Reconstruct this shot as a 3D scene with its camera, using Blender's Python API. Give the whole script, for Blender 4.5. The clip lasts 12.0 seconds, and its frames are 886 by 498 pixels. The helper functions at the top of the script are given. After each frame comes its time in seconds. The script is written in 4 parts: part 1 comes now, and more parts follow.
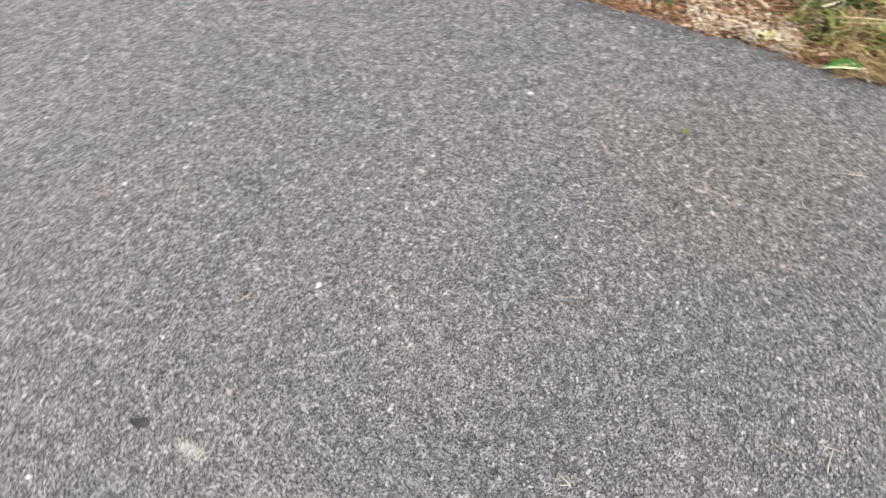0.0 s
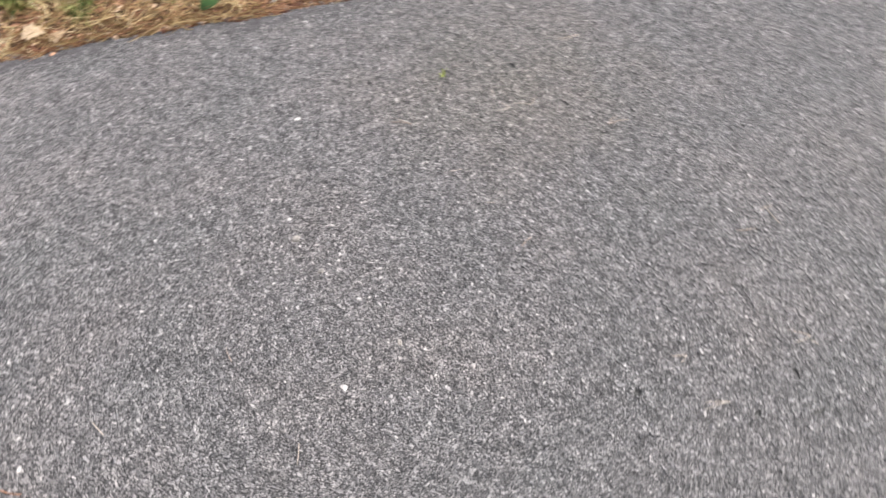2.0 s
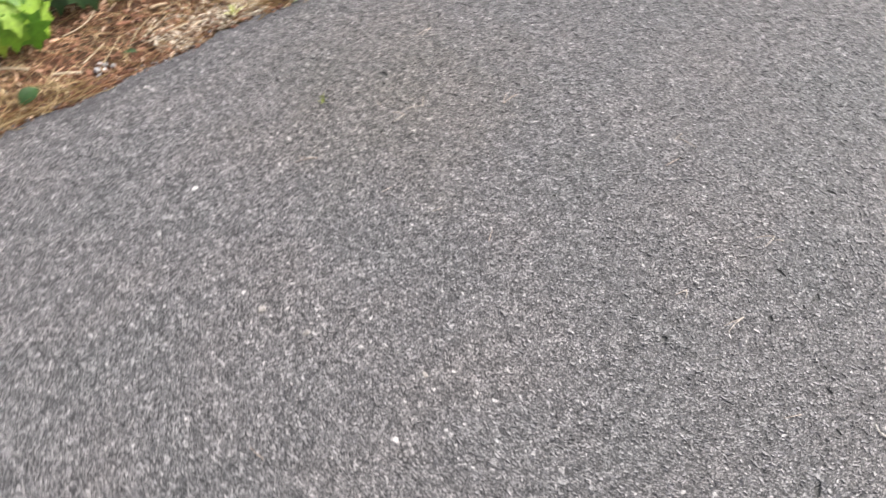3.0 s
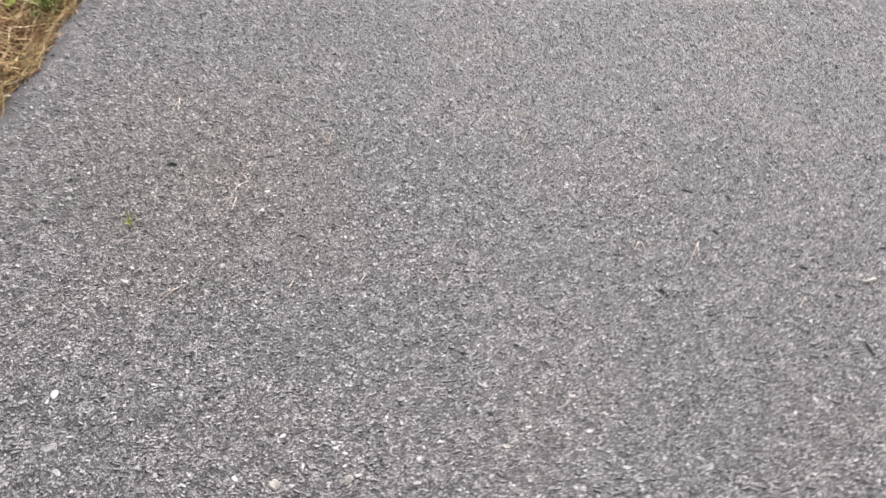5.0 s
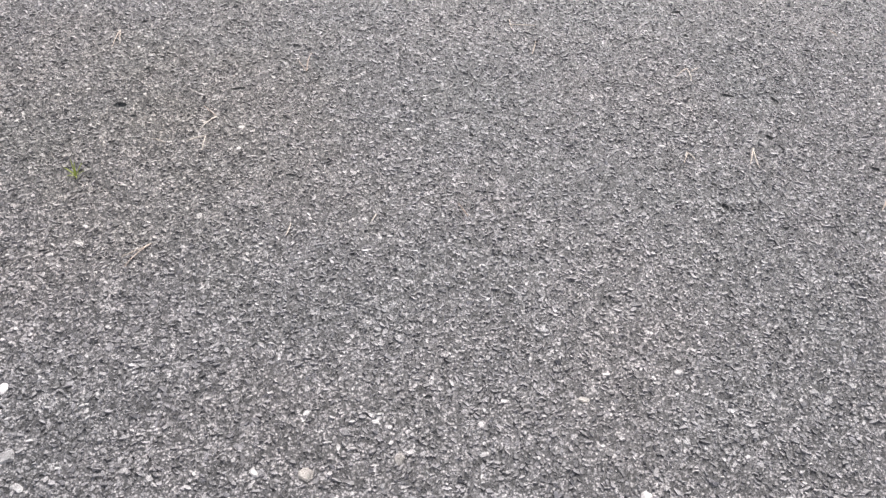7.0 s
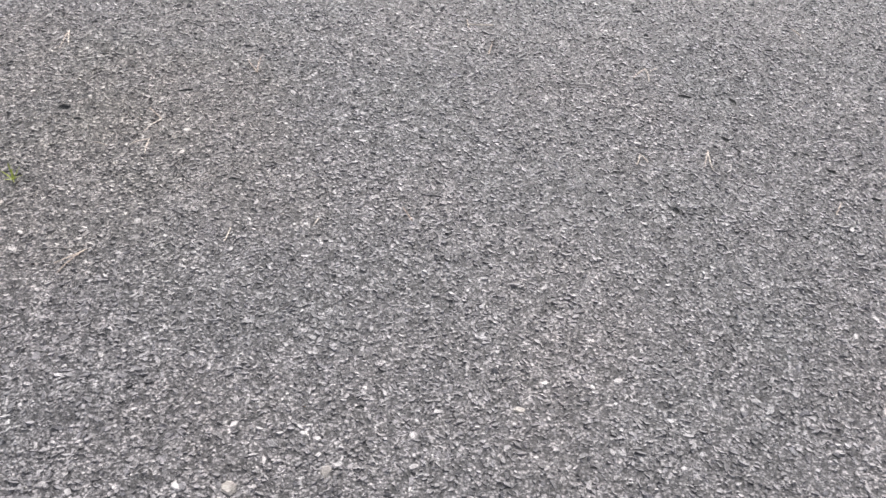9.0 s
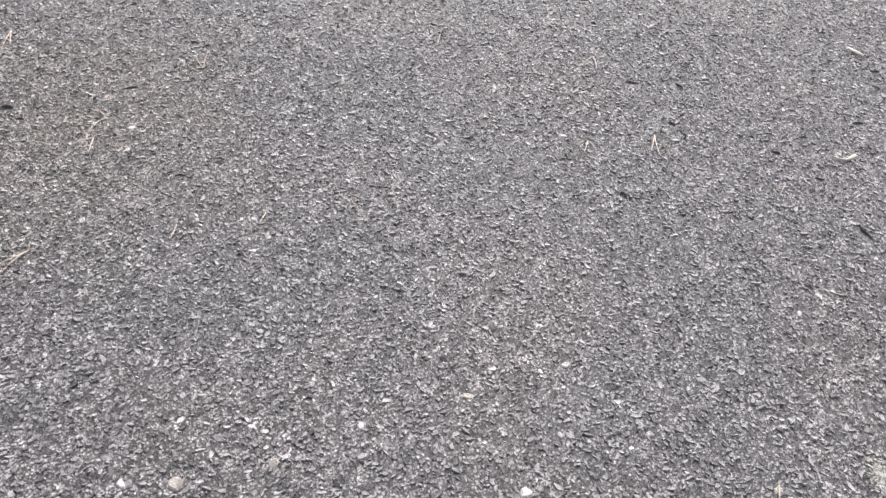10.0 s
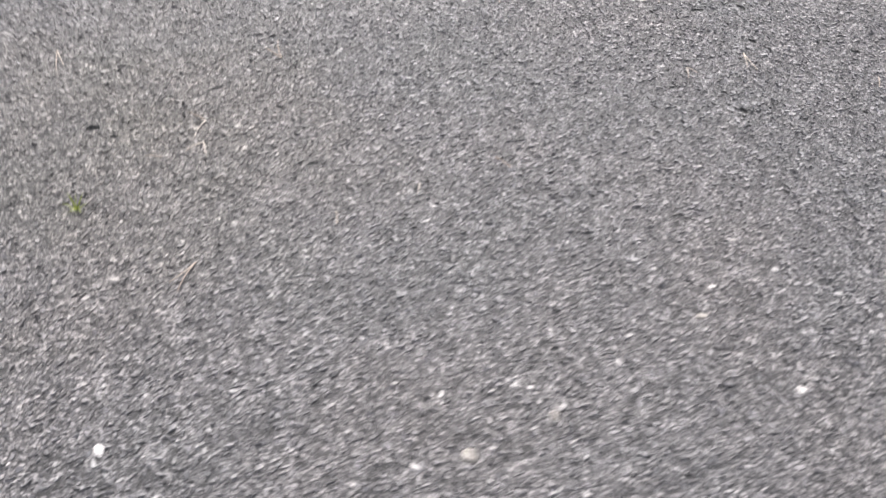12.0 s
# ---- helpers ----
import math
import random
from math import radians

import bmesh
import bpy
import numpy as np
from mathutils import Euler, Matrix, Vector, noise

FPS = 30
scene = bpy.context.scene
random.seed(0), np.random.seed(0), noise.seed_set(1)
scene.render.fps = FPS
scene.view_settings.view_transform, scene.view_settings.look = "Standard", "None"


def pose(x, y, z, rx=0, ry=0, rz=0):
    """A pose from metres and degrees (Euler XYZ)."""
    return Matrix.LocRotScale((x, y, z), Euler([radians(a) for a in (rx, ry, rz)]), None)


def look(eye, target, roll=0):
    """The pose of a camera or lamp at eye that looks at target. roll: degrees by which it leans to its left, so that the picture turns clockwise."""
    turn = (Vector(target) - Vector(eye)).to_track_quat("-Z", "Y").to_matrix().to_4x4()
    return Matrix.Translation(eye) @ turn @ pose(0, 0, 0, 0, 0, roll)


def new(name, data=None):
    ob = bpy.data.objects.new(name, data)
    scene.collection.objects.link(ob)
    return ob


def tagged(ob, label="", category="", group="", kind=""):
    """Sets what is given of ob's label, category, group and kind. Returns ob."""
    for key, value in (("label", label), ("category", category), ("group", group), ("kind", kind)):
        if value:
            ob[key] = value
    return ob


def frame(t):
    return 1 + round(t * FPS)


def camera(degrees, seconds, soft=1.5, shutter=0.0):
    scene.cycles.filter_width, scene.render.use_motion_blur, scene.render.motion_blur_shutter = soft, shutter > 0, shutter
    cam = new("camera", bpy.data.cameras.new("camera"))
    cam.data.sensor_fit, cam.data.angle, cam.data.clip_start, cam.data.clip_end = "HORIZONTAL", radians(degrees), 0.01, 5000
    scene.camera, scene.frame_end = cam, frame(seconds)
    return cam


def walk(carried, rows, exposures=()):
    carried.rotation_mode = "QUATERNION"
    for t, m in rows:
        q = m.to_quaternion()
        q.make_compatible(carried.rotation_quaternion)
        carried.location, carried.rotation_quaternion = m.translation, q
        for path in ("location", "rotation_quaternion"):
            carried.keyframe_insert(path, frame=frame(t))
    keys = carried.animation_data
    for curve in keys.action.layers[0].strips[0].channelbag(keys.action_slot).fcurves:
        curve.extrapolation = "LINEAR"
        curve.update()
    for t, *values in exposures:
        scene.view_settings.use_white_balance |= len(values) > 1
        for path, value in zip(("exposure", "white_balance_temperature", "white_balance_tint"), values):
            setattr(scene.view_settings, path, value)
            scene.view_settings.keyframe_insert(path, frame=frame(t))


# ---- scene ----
cam = camera(54.3, 12.0, soft=1.5, shutter=0.55)
PATH = [
    (0, (1.684, 0.407, 1.609), (0.42, -0.043, 0.126), -1.6),
    (0.5, (1.73, 0.13, 1.627), (0.399, 0.003, 0.14), 0.4),
    (1, (1.771, -0.151, 1.662), (0.43, 0.004, 0.186), -0.2),
    (1.5, (1.63, -0.4, 1.622), (0.358, -0.012, 0.128), -1.3),
    (2, (1.497, -0.696, 1.615), (0.372, 0.01, 0.119), 0.5),
    (2.5, (1.376, -0.928, 1.634), (0.432, 0.031, 0.155), 0.3),
    (3, (1.11, -1.011, 1.558), (0.341, 0.096, 0.081), -0.6),
    (3.5, (0.902, -1.059, 1.568), (0.411, 0.19, 0.085), 0.8),
    (3.7, (0.818, -1.113, 1.579), (0.441, 0.183, 0.104), 1.3),
    (5.3, (0.141, -0.979, 1.254), (0.39, 0.43, -0.144), 5.1),
    (5.5, (0.104, -0.946, 1.178), (0.392, 0.454, -0.221), 5.4),
    (6, (0.083, -0.89, 1.098), (0.396, 0.486, -0.319), 4.7),
    (6.5, (0.084, -0.858, 1.076), (0.402, 0.503, -0.355), 4.1),
    (8.3, (0.132, -0.831, 1.059), (0.439, 0.532, -0.372), 4.4),
    (8.5, (0.151, -0.825, 1.061), (0.456, 0.534, -0.374), 4.3),
    (9, (0.188, -0.834, 1.06), (0.503, 0.522, -0.375), 4.1),
    (9.5, (0.224, -0.848, 1.061), (0.571, 0.501, -0.373), 3.9),
    (10, (0.229, -0.853, 1.055), (0.602, 0.487, -0.382), 4.2),
    (10.5, (0.236, -0.849, 1.051), (0.623, 0.484, -0.389), 4.5),
    (11, (0.132, -0.852, 1.103), (0.553, 0.465, -0.342), 3.4),
    (11.5, (0.0, -0.8, 1.155), (0.481, 0.495, -0.291), 0.9),
    (11.9, (-0.161, -0.755, 0.999), (0.406, 0.517, -0.437), -0.4),
    (12, (-0.241, -0.731, 0.96), (0.395, 0.521, -0.464), 1.8),
]
walk(cam, [(t, look(eye, target, roll)) for t, eye, target, roll in PATH],
     exposures=[(0, 0.82, 6570, 7), (1.0, 0.84, 6570, 8), (2.5, 0.84, 6620, 10), (3.7, 0.87, 6620, 10), (6.0, 0.83, 6540, 11), (9.0, 0.76, 6470, 11), (12.0, 0.79, 6490, 11)])

# ---- light ----
SUN_UP, SUN_TURN = radians(46), radians(22)
world = bpy.data.worlds.new("world")
scene.world = world
world.use_nodes = True
wn, wl = world.node_tree.nodes, world.node_tree.links
wn.clear()
sky = wn.new("ShaderNodeTexSky")
sky.sky_type, sky.sun_disc = "NISHITA", False
sky.sun_elevation, sky.sun_rotation = SUN_UP, SUN_TURN
sky.air_density, sky.dust_density, sky.ozone_density = 1.0, 4.0, 1.0
soft_sky = wn.new("ShaderNodeHueSaturation")
soft_sky.inputs["Saturation"].default_value = 0.35
back = wn.new("ShaderNodeBackground")
back.inputs["Strength"].default_value = 0.15
wo = wn.new("ShaderNodeOutputWorld")
wl.new(sky.outputs[0], soft_sky.inputs["Color"])
wl.new(soft_sky.outputs[0], back.inputs[0])
wl.new(back.outputs[0], wo.inputs[0])

sun_data = bpy.data.lights.new("sun", "SUN")
sun_data.energy, sun_data.angle, sun_data.color = 2.0, radians(18), (1.0, 0.96, 0.9)
sun = new("sun", sun_data)
sun_way = Vector((math.sin(SUN_TURN) * math.cos(SUN_UP), math.cos(SUN_TURN) * math.cos(SUN_UP), math.sin(SUN_UP)))
sun.matrix_world = look(sun_way * 30, (0, 0, 0))

# ---- materials ----
def material(name, rough=0.8):
    m = bpy.data.materials.new(name)
    m.use_nodes = True
    nt = m.node_tree
    return m, nt, nt.nodes["Principled BSDF"]


def ramp(nt, fac, stops, interp="LINEAR"):
    r = nt.nodes.new("ShaderNodeValToRGB")
    r.color_ramp.interpolation = interp
    el = r.color_ramp.elements
    while len(el) < len(stops):
        el.new(0.5)
    for e, (at, col) in zip(el, stops):
        e.position, e.color = at, (*col, 1)
    nt.links.new(fac, r.inputs["Fac"])
    return r.outputs["Color"]


def noise_tex(nt, scale, detail=4, rough=0.6, vec=None):
    n = nt.nodes.new("ShaderNodeTexNoise")
    n.inputs["Scale"].default_value, n.inputs["Detail"].default_value, n.inputs["Roughness"].default_value = scale, detail, rough
    if vec is None:
        vec = coords(nt)
    nt.links.new(vec, n.inputs["Vector"])
    return n.outputs["Fac"]


def coords(nt):
    g = nt.nodes.new("ShaderNodeNewGeometry")
    return g.outputs["Position"]


def mix(nt, a, b, fac, mode="MIX"):
    m = nt.nodes.new("ShaderNodeMix")
    m.data_type, m.blend_type = "RGBA", mode
    for socket, v in (("Factor", fac), ("A", a), ("B", b)):
        s = [i for i in m.inputs if i.name == socket and i.type == ("VALUE" if socket == "Factor" else "RGBA")][0]
        if isinstance(v, (int, float)):
            s.default_value = v
        elif isinstance(v, tuple):
            s.default_value = (*v, 1)
        else:
            nt.links.new(v, s)
    return [o for o in m.outputs if o.type == "RGBA"][0]


def bump(nt, bsdf, height, strength, distance):
    b = nt.nodes.new("ShaderNodeBump")
    b.inputs["Strength"].default_value, b.inputs["Distance"].default_value = strength, distance
    nt.links.new(height, b.inputs["Height"])
    nt.links.new(b.outputs["Normal"], bsdf.inputs["Normal"])


def island_random(nt):
    return nt.nodes.new("ShaderNodeNewGeometry").outputs["Random Per Island"]


def object_random(nt):
    return nt.nodes.new("ShaderNodeObjectInfo").outputs["Random"]


GREYS = [(0.0, (0.085, 0.084, 0.087)), (0.25, (0.165, 0.162, 0.166)), (0.55, (0.225, 0.221, 0.223)), (0.80, (0.280, 0.275, 0.273)),
         (0.92, (0.32, 0.315, 0.308)), (1.0, (0.38, 0.372, 0.362))]


def worn(nt, col):
    """Slow drift of dust and dampness over the road, sandier round one place."""
    slow = noise_tex(nt, 2.6, 3, 0.55)
    tint = ramp(nt, slow, [(0.3, (0.915, 0.925, 0.935)), (0.5, (1.01, 0.99, 1.0)), (0.7, (1.10, 1.055, 1.045))])
    col = mix(nt, col, tint, 1.0, "MULTIPLY")
    far = nt.nodes.new("ShaderNodeVectorMath")
    far.operation = "DISTANCE"
    far.inputs[1].default_value = (-0.20, 0.60, 0.0)
    nt.links.new(coords(nt), far.inputs[0])
    ragged = nt.nodes.new("ShaderNodeMath")
    ragged.operation = "MULTIPLY_ADD"
    ragged.inputs[1].default_value = 0.9
    nt.links.new(noise_tex(nt, 5.5, 3, 0.6), ragged.inputs[0])
    nt.links.new(far.outputs["Value"], ragged.inputs[2])
    sandy = ramp(nt, ragged.outputs[0], [(0.45, (1.03, 1.0, 0.93)), (0.75, (1.01, 1.0, 0.98)), (1.0, (0.99, 1.0, 1.02))])
    col = mix(nt, col, sandy, 1.0, "MULTIPLY")
    clots = noise_tex(nt, 75, 2, 0.6)
    col = mix(nt, col, ramp(nt, clots, [(0.32, (0.73, 0.73, 0.735)), (0.5, (0.99, 0.99, 0.99)), (0.68, (1.24, 1.24, 1.235))]), 1.0, "MULTIPLY")
    blots = noise_tex(nt, 38, 2, 0.5)
    col = mix(nt, col, ramp(nt, blots, [(0.34, (0.80, 0.80, 0.80)), (0.5, (1.0, 1.0, 1.0)), (0.66, (1.18, 1.18, 1.175))]), 1.0, "MULTIPLY")
    spots = noise_tex(nt, 19, 3, 0.6)
    return mix(nt, col, ramp(nt, spots, [(0.32, (0.80, 0.785, 0.795)), (0.5, (0.99, 0.97, 0.98)), (0.68, (1.14, 1.115, 1.12))]), 1.0, "MULTIPLY")


def grazing_sheen(bsdf, amount):
    """Adds a sheen that lightens the surface at grazing view."""
    bsdf.inputs["Sheen Weight"].default_value = amount
    bsdf.inputs["Sheen Roughness"].default_value = 0.45
    bsdf.inputs["Sheen Tint"].default_value = (0.95, 0.93, 0.92, 1)


# bitumen with the finest grit
asphalt, nt, bsdf = material("asphalt_binder")
v = nt.nodes.new("ShaderNodeTexVoronoi")
v.inputs["Scale"].default_value = 300
nt.links.new(coords(nt), v.inputs["Vector"])
sep = nt.nodes.new("ShaderNodeSeparateColor")
nt.links.new(v.outputs["Color"], sep.inputs[0])
grit = ramp(nt, sep.outputs[0], [(0.0, (0.035, 0.035, 0.037)), (0.40, (0.085, 0.084, 0.086)), (0.70, (0.21, 0.207, 0.205)), (1.0, (0.42, 0.41, 0.40))])
gap = ramp(nt, v.outputs["Distance"], [(0.40, (1, 1, 1)), (0.72, (0.22, 0.22, 0.225))])
col = mix(nt, grit, gap, 1.0, "MULTIPLY")
sand = noise_tex(nt, 760, 2, 0.6)
col = mix(nt, col, ramp(nt, sand, [(0.34, (0.62, 0.62, 0.62)), (0.5, (0.97, 0.97, 0.97)), (0.66, (1.45, 1.44, 1.42))]), 1.0, "MULTIPLY")
nt.links.new(worn(nt, col), bsdf.inputs["Base Color"])
bsdf.inputs["Roughness"].default_value = 0.7
grazing_sheen(bsdf, 0.06)
bump(nt, bsdf, v.outputs["Distance"], -1.0, 0.0035)

# the same road where single stones can no longer be told apart
far_asphalt, nt, bsdf = material("asphalt_surface")
v = nt.nodes.new("ShaderNodeTexVoronoi")
v.inputs["Scale"].default_value = 165
nt.links.new(coords(nt), v.inputs["Vector"])
sep = nt.nodes.new("ShaderNodeSeparateColor")
nt.links.new(v.outputs["Color"], sep.inputs[0])
gap = ramp(nt, v.outputs["Distance"], [(0.40, (0.89, 0.89, 0.89)), (0.75, (0.32, 0.32, 0.325))])
nt.links.new(worn(nt, mix(nt, ramp(nt, sep.outputs[0], GREYS), gap, 1.0, "MULTIPLY")), bsdf.inputs["Base Color"])
bsdf.inputs["Roughness"].default_value = 0.82
grazing_sheen(bsdf, 0.07)
bsdf.inputs["Specular IOR Level"].default_value = 0.4
bsdf.inputs["Diffuse Roughness"].default_value = 0.5
bump(nt, bsdf, v.outputs["Distance"], -0.75, 0.0035)

# darker strip along the road's edge, where few stones lie
edge_asphalt, nt, bsdf = material("edge_asphalt")
n1, n2 = noise_tex(nt, 380, 4, 0.7), noise_tex(nt, 34, 3, 0.6)
col = ramp(nt, n1, [(0.34, (0.024, 0.024, 0.026)), (0.5, (0.065, 0.063, 0.067)), (0.66, (0.21, 0.205, 0.21))])
col = mix(nt, col, ramp(nt, n2, [(0.35, (0.6, 0.59, 0.62)), (0.65, (1.4, 1.36, 1.38))]), 1.0, "MULTIPLY")
nt.links.new(col, bsdf.inputs["Base Color"])
bsdf.inputs["Roughness"].default_value = 0.65
bump(nt, bsdf, n1, 0.9, 0.003)

# darker colour for the hollows, with their shade put into it
hollow_shade, nt, bsdf = material("shaded_hollow")
n1 = noise_tex(nt, 420, 4, 0.7)
nt.links.new(ramp(nt, n1, [(0.32, (0.030, 0.030, 0.031)), (0.5, (0.075, 0.074, 0.074)), (0.68, (0.18, 0.177, 0.175))]), bsdf.inputs["Base Color"])
bsdf.inputs["Roughness"].default_value = 0.7
bump(nt, bsdf, n1, 0.9, 0.003)

# near-black surface of a loose clump
clump_mat, nt, bsdf = material("near_black")
n1 = noise_tex(nt, 260, 3, 0.6)
nt.links.new(ramp(nt, n1, [(0.3, (0.020, 0.020, 0.021)), (0.7, (0.050, 0.048, 0.047))]), bsdf.inputs["Base Color"])
bsdf.inputs["Roughness"].default_value = 0.75
bump(nt, bsdf, n1, 0.5, 0.003)

# crushed stone in the road, one shade a piece
def stone_material(name, stops, source):
    m, nt, bsdf = material(name)
    col = ramp(nt, source(nt), stops)
    col = worn(nt, col)
    speck = noise_tex(nt, 620, 3, 0.7)
    col = mix(nt, col, ramp(nt, speck, [(0.34, (0.60, 0.60, 0.60)), (0.5, (1.0, 1.0, 1.0)), (0.66, (1.42, 1.41, 1.39))]), 1.0, "MULTIPLY")
    nt.links.new(col, bsdf.inputs["Base Color"])
    bsdf.inputs["Roughness"].default_value = 0.45
    bsdf.inputs["Specular IOR Level"].default_value = 0.6
    grazing_sheen(bsdf, 0.20)
    bump(nt, bsdf, speck, 0.8, 0.0012)
    return m


chip_mat = stone_material("crushed_stone", GREYS, island_random)
pale_mat = stone_material("pale_stone", [(0, (0.32, 0.315, 0.308)), (0.6, (0.38, 0.373, 0.363)), (1, (0.46, 0.45, 0.437))], object_random)
tan_mat = stone_material("tan_stone", [(0, (0.24, 0.228, 0.205)), (1, (0.29, 0.277, 0.25))], object_random)
grey_mat = stone_material("grey_stone", [(0, (0.16, 0.158, 0.163)), (0.6, (0.25, 0.245, 0.243)), (1, (0.35, 0.345, 0.335))], object_random)

# forest soil
soil, nt, bsdf = material("soil")
n1, n2 = noise_tex(nt, 28, 6, 0.7), noise_tex(nt, 3.1, 3, 0.5)
col = ramp(nt, n1, [(0.3, (0.028, 0.016, 0.011)), (0.5, (0.085, 0.046, 0.029)), (0.7, (0.20, 0.115, 0.073))])
col = mix(nt, col, ramp(nt, n2, [(0.4, (1.1, 0.9, 0.8)), (0.65, (0.8, 1.0, 0.7))]), 1.0, "MULTIPLY")
nt.links.new(col, bsdf.inputs["Base Color"])
bsdf.inputs["Roughness"].default_value = 0.95
bump(nt, bsdf, n1, 0.9, 0.012)

# the same soil under a closed cover of straw, away from the seen stretch
straw_soil, nt, bsdf = material("straw_covered_soil")
turned = nt.nodes.new("ShaderNodeMapping")
turned.inputs["Scale"].default_value = (150, 22, 60)
turned.inputs["Rotation"].default_value = (0, 0, 0.7)
nt.links.new(coords(nt), turned.inputs["Vector"])
across = nt.nodes.new("ShaderNodeMapping")
across.inputs["Scale"].default_value = (18, 130, 60)
across.inputs["Rotation"].default_value = (0, 0, 0.25)
nt.links.new(coords(nt), across.inputs["Vector"])
n1, n2 = noise_tex(nt, 1.0, 3, 0.6, turned.outputs[0]), noise_tex(nt, 1.0, 3, 0.6, across.outputs[0])
straws = [(0.32, (0.035, 0.020, 0.013)), (0.5, (0.115, 0.068, 0.042)), (0.68, (0.26, 0.17, 0.105))]
col = mix(nt, ramp(nt, n1, straws), ramp(nt, n2, straws), 0.5)
slow = noise_tex(nt, 2.2, 4, 0.6)
col = mix(nt, col, ramp(nt, slow, [(0.35, (0.72, 0.74, 0.72)), (0.65, (1.15, 1.10, 1.05))]), 1.0, "MULTIPLY")
nt.links.new(col, bsdf.inputs["Base Color"])
bsdf.inputs["Roughness"].default_value = 0.95
bump(nt, bsdf, n1, 0.8, 0.008)


def fibre(name, stops, source=island_random, rough=0.65, gloss=0.4, through_light=0.0, grain=160):
    m, nt, bsdf = material(name)
    col = ramp(nt, source(nt), stops)
    n = noise_tex(nt, grain, 4, 0.65)
    col = mix(nt, col, ramp(nt, n, [(0.3, (0.68, 0.66, 0.64)), (0.7, (1.18, 1.18, 1.16))]), 1.0, "MULTIPLY")
    nt.links.new(col, bsdf.inputs["Base Color"])
    bsdf.inputs["Roughness"].default_value = rough
    bsdf.inputs["Specular IOR Level"].default_value = gloss
    bump(nt, bsdf, n, 0.3, 0.001)
    if through_light:
        t = nt.nodes.new("ShaderNodeBsdfTranslucent")
        s = nt.nodes.new("ShaderNodeMixShader")
        s.inputs[0].default_value = through_light
        nt.links.new(col, t.inputs["Color"])
        nt.links.new(bsdf.outputs[0], s.inputs[1])
        nt.links.new(t.outputs[0], s.inputs[2])
        nt.links.new(s.outputs[0], nt.nodes["Material Output"].inputs["Surface"])
    return m


straw_red = fibre("pine_straw_red", [(0, (0.10, 0.045, 0.028)), (0.4, (0.31, 0.140, 0.076)), (0.75, (0.52, 0.27, 0.150)), (1, (0.78, 0.55, 0.35))])
straw_tan = fibre("dry_grass_tan", [(0, (0.22, 0.145, 0.06)), (0.5, (0.48, 0.345, 0.17)), (0.85, (0.72, 0.57, 0.33)), (1, (0.86, 0.76, 0.54))], through_light=0.15)
bark_mat = fibre("bark", [(0, (0.12, 0.050, 0.033)), (0.45, (0.39, 0.185, 0.118)), (0.75, (0.62, 0.37, 0.25)), (1, (0.82, 0.64, 0.50))])
moss_mat = fibre("dry_moss", [(0, (0.20, 0.12, 0.08)), (0.25, (0.50, 0.39, 0.29)), (0.55, (0.68, 0.58, 0.46)), (1, (0.88, 0.82, 0.72))], rough=0.9)
wood_mat = fibre("bare_wood", [(0, (0.52, 0.41, 0.28)), (1, (0.68, 0.58, 0.44))], object_random, grain=90)
bleached_wood = fibre("bleached_wood", [(0, (0.62, 0.58, 0.54)), (1, (0.72, 0.68, 0.64))], object_random)
needle_mat = fibre("dry_needle", [(0, (0.45, 0.355, 0.30)), (0.5, (0.61, 0.525, 0.46)), (1, (0.74, 0.67, 0.61))], object_random)
grass_mat = fibre("green_grass", [(0, (0.050, 0.090, 0.022)), (0.4, (0.165, 0.215, 0.055)), (0.75, (0.36, 0.35, 0.13)), (1, (0.56, 0.50, 0.25))], through_light=0.3)
bright_blade = fibre("bright_blade", [(0, (0.10, 0.30, 0.06)), (1, (0.13, 0.36, 0.08))], object_random, through_light=0.3)
blade_rib = fibre("blade_rib", [(0, (0.62, 0.74, 0.46)), (1, (0.70, 0.80, 0.54))], object_random)
maple_leaf_mat = fibre("maple_leaf", [(0, (0.10, 0.25, 0.020)), (0.5, (0.21, 0.41, 0.036)), (1, (0.42, 0.54, 0.07))], object_random, 0.45, 0.5, 0.35, 60)
dark_leaf_mat = fibre("dark_leaf", [(0, (0.028, 0.070, 0.018)), (1, (0.042, 0.098, 0.026))], object_random, 0.4, 0.5, 0.2, 60)
dead_leaf_mat = fibre("dead_leaf", [(0, (0.55, 0.40, 0.27)), (1, (0.70, 0.55, 0.40))], object_random, 0.7, 0.3, 0.2, 70)
pale_sprout = fibre("pale_sprout", [(0, (0.55, 0.60, 0.20)), (1, (0.68, 0.70, 0.34))], object_random, through_light=0.3)
sprout_mat = fibre("sprout_green", [(0, (0.30, 0.36, 0.08)), (1, (0.36, 0.42, 0.10))], object_random, through_light=0.3)

# ---- building helpers ----
rng = np.random.default_rng(7)


def edge_x(y):
    """The road's edge: x where asphalt ends and the verge begins."""
    return -0.925 + 0.235 * y - 0.08 * np.maximum(y - 0.85, 0) + 0.010 * np.sin(7.1 * y + 0.6) + 0.006 * np.sin(19.0 * y) + 0.004 * np.sin(43.0 * y + 1.0)


def verge_z(x, y):
    """Height of the soil: flush at the road's edge, then gently up; low under the road."""
    d = edge_x(np.clip(y, -4, 4)) - x
    up = 0.045 * np.clip(d / 0.5, 0, 1) ** 1.2 - 0.010
    lumps = 0.006 * np.sin(21 * x + 3) * np.cos(17 * y) + 0.004 * np.sin(47 * x) * np.sin(39 * y + 1) + 0.010 * np.sin(5 * y + 2 * x)
    lumps = lumps * np.clip(d / 0.1, 0, 1)
    return np.where(d > -0.015, up + lumps, -0.07)


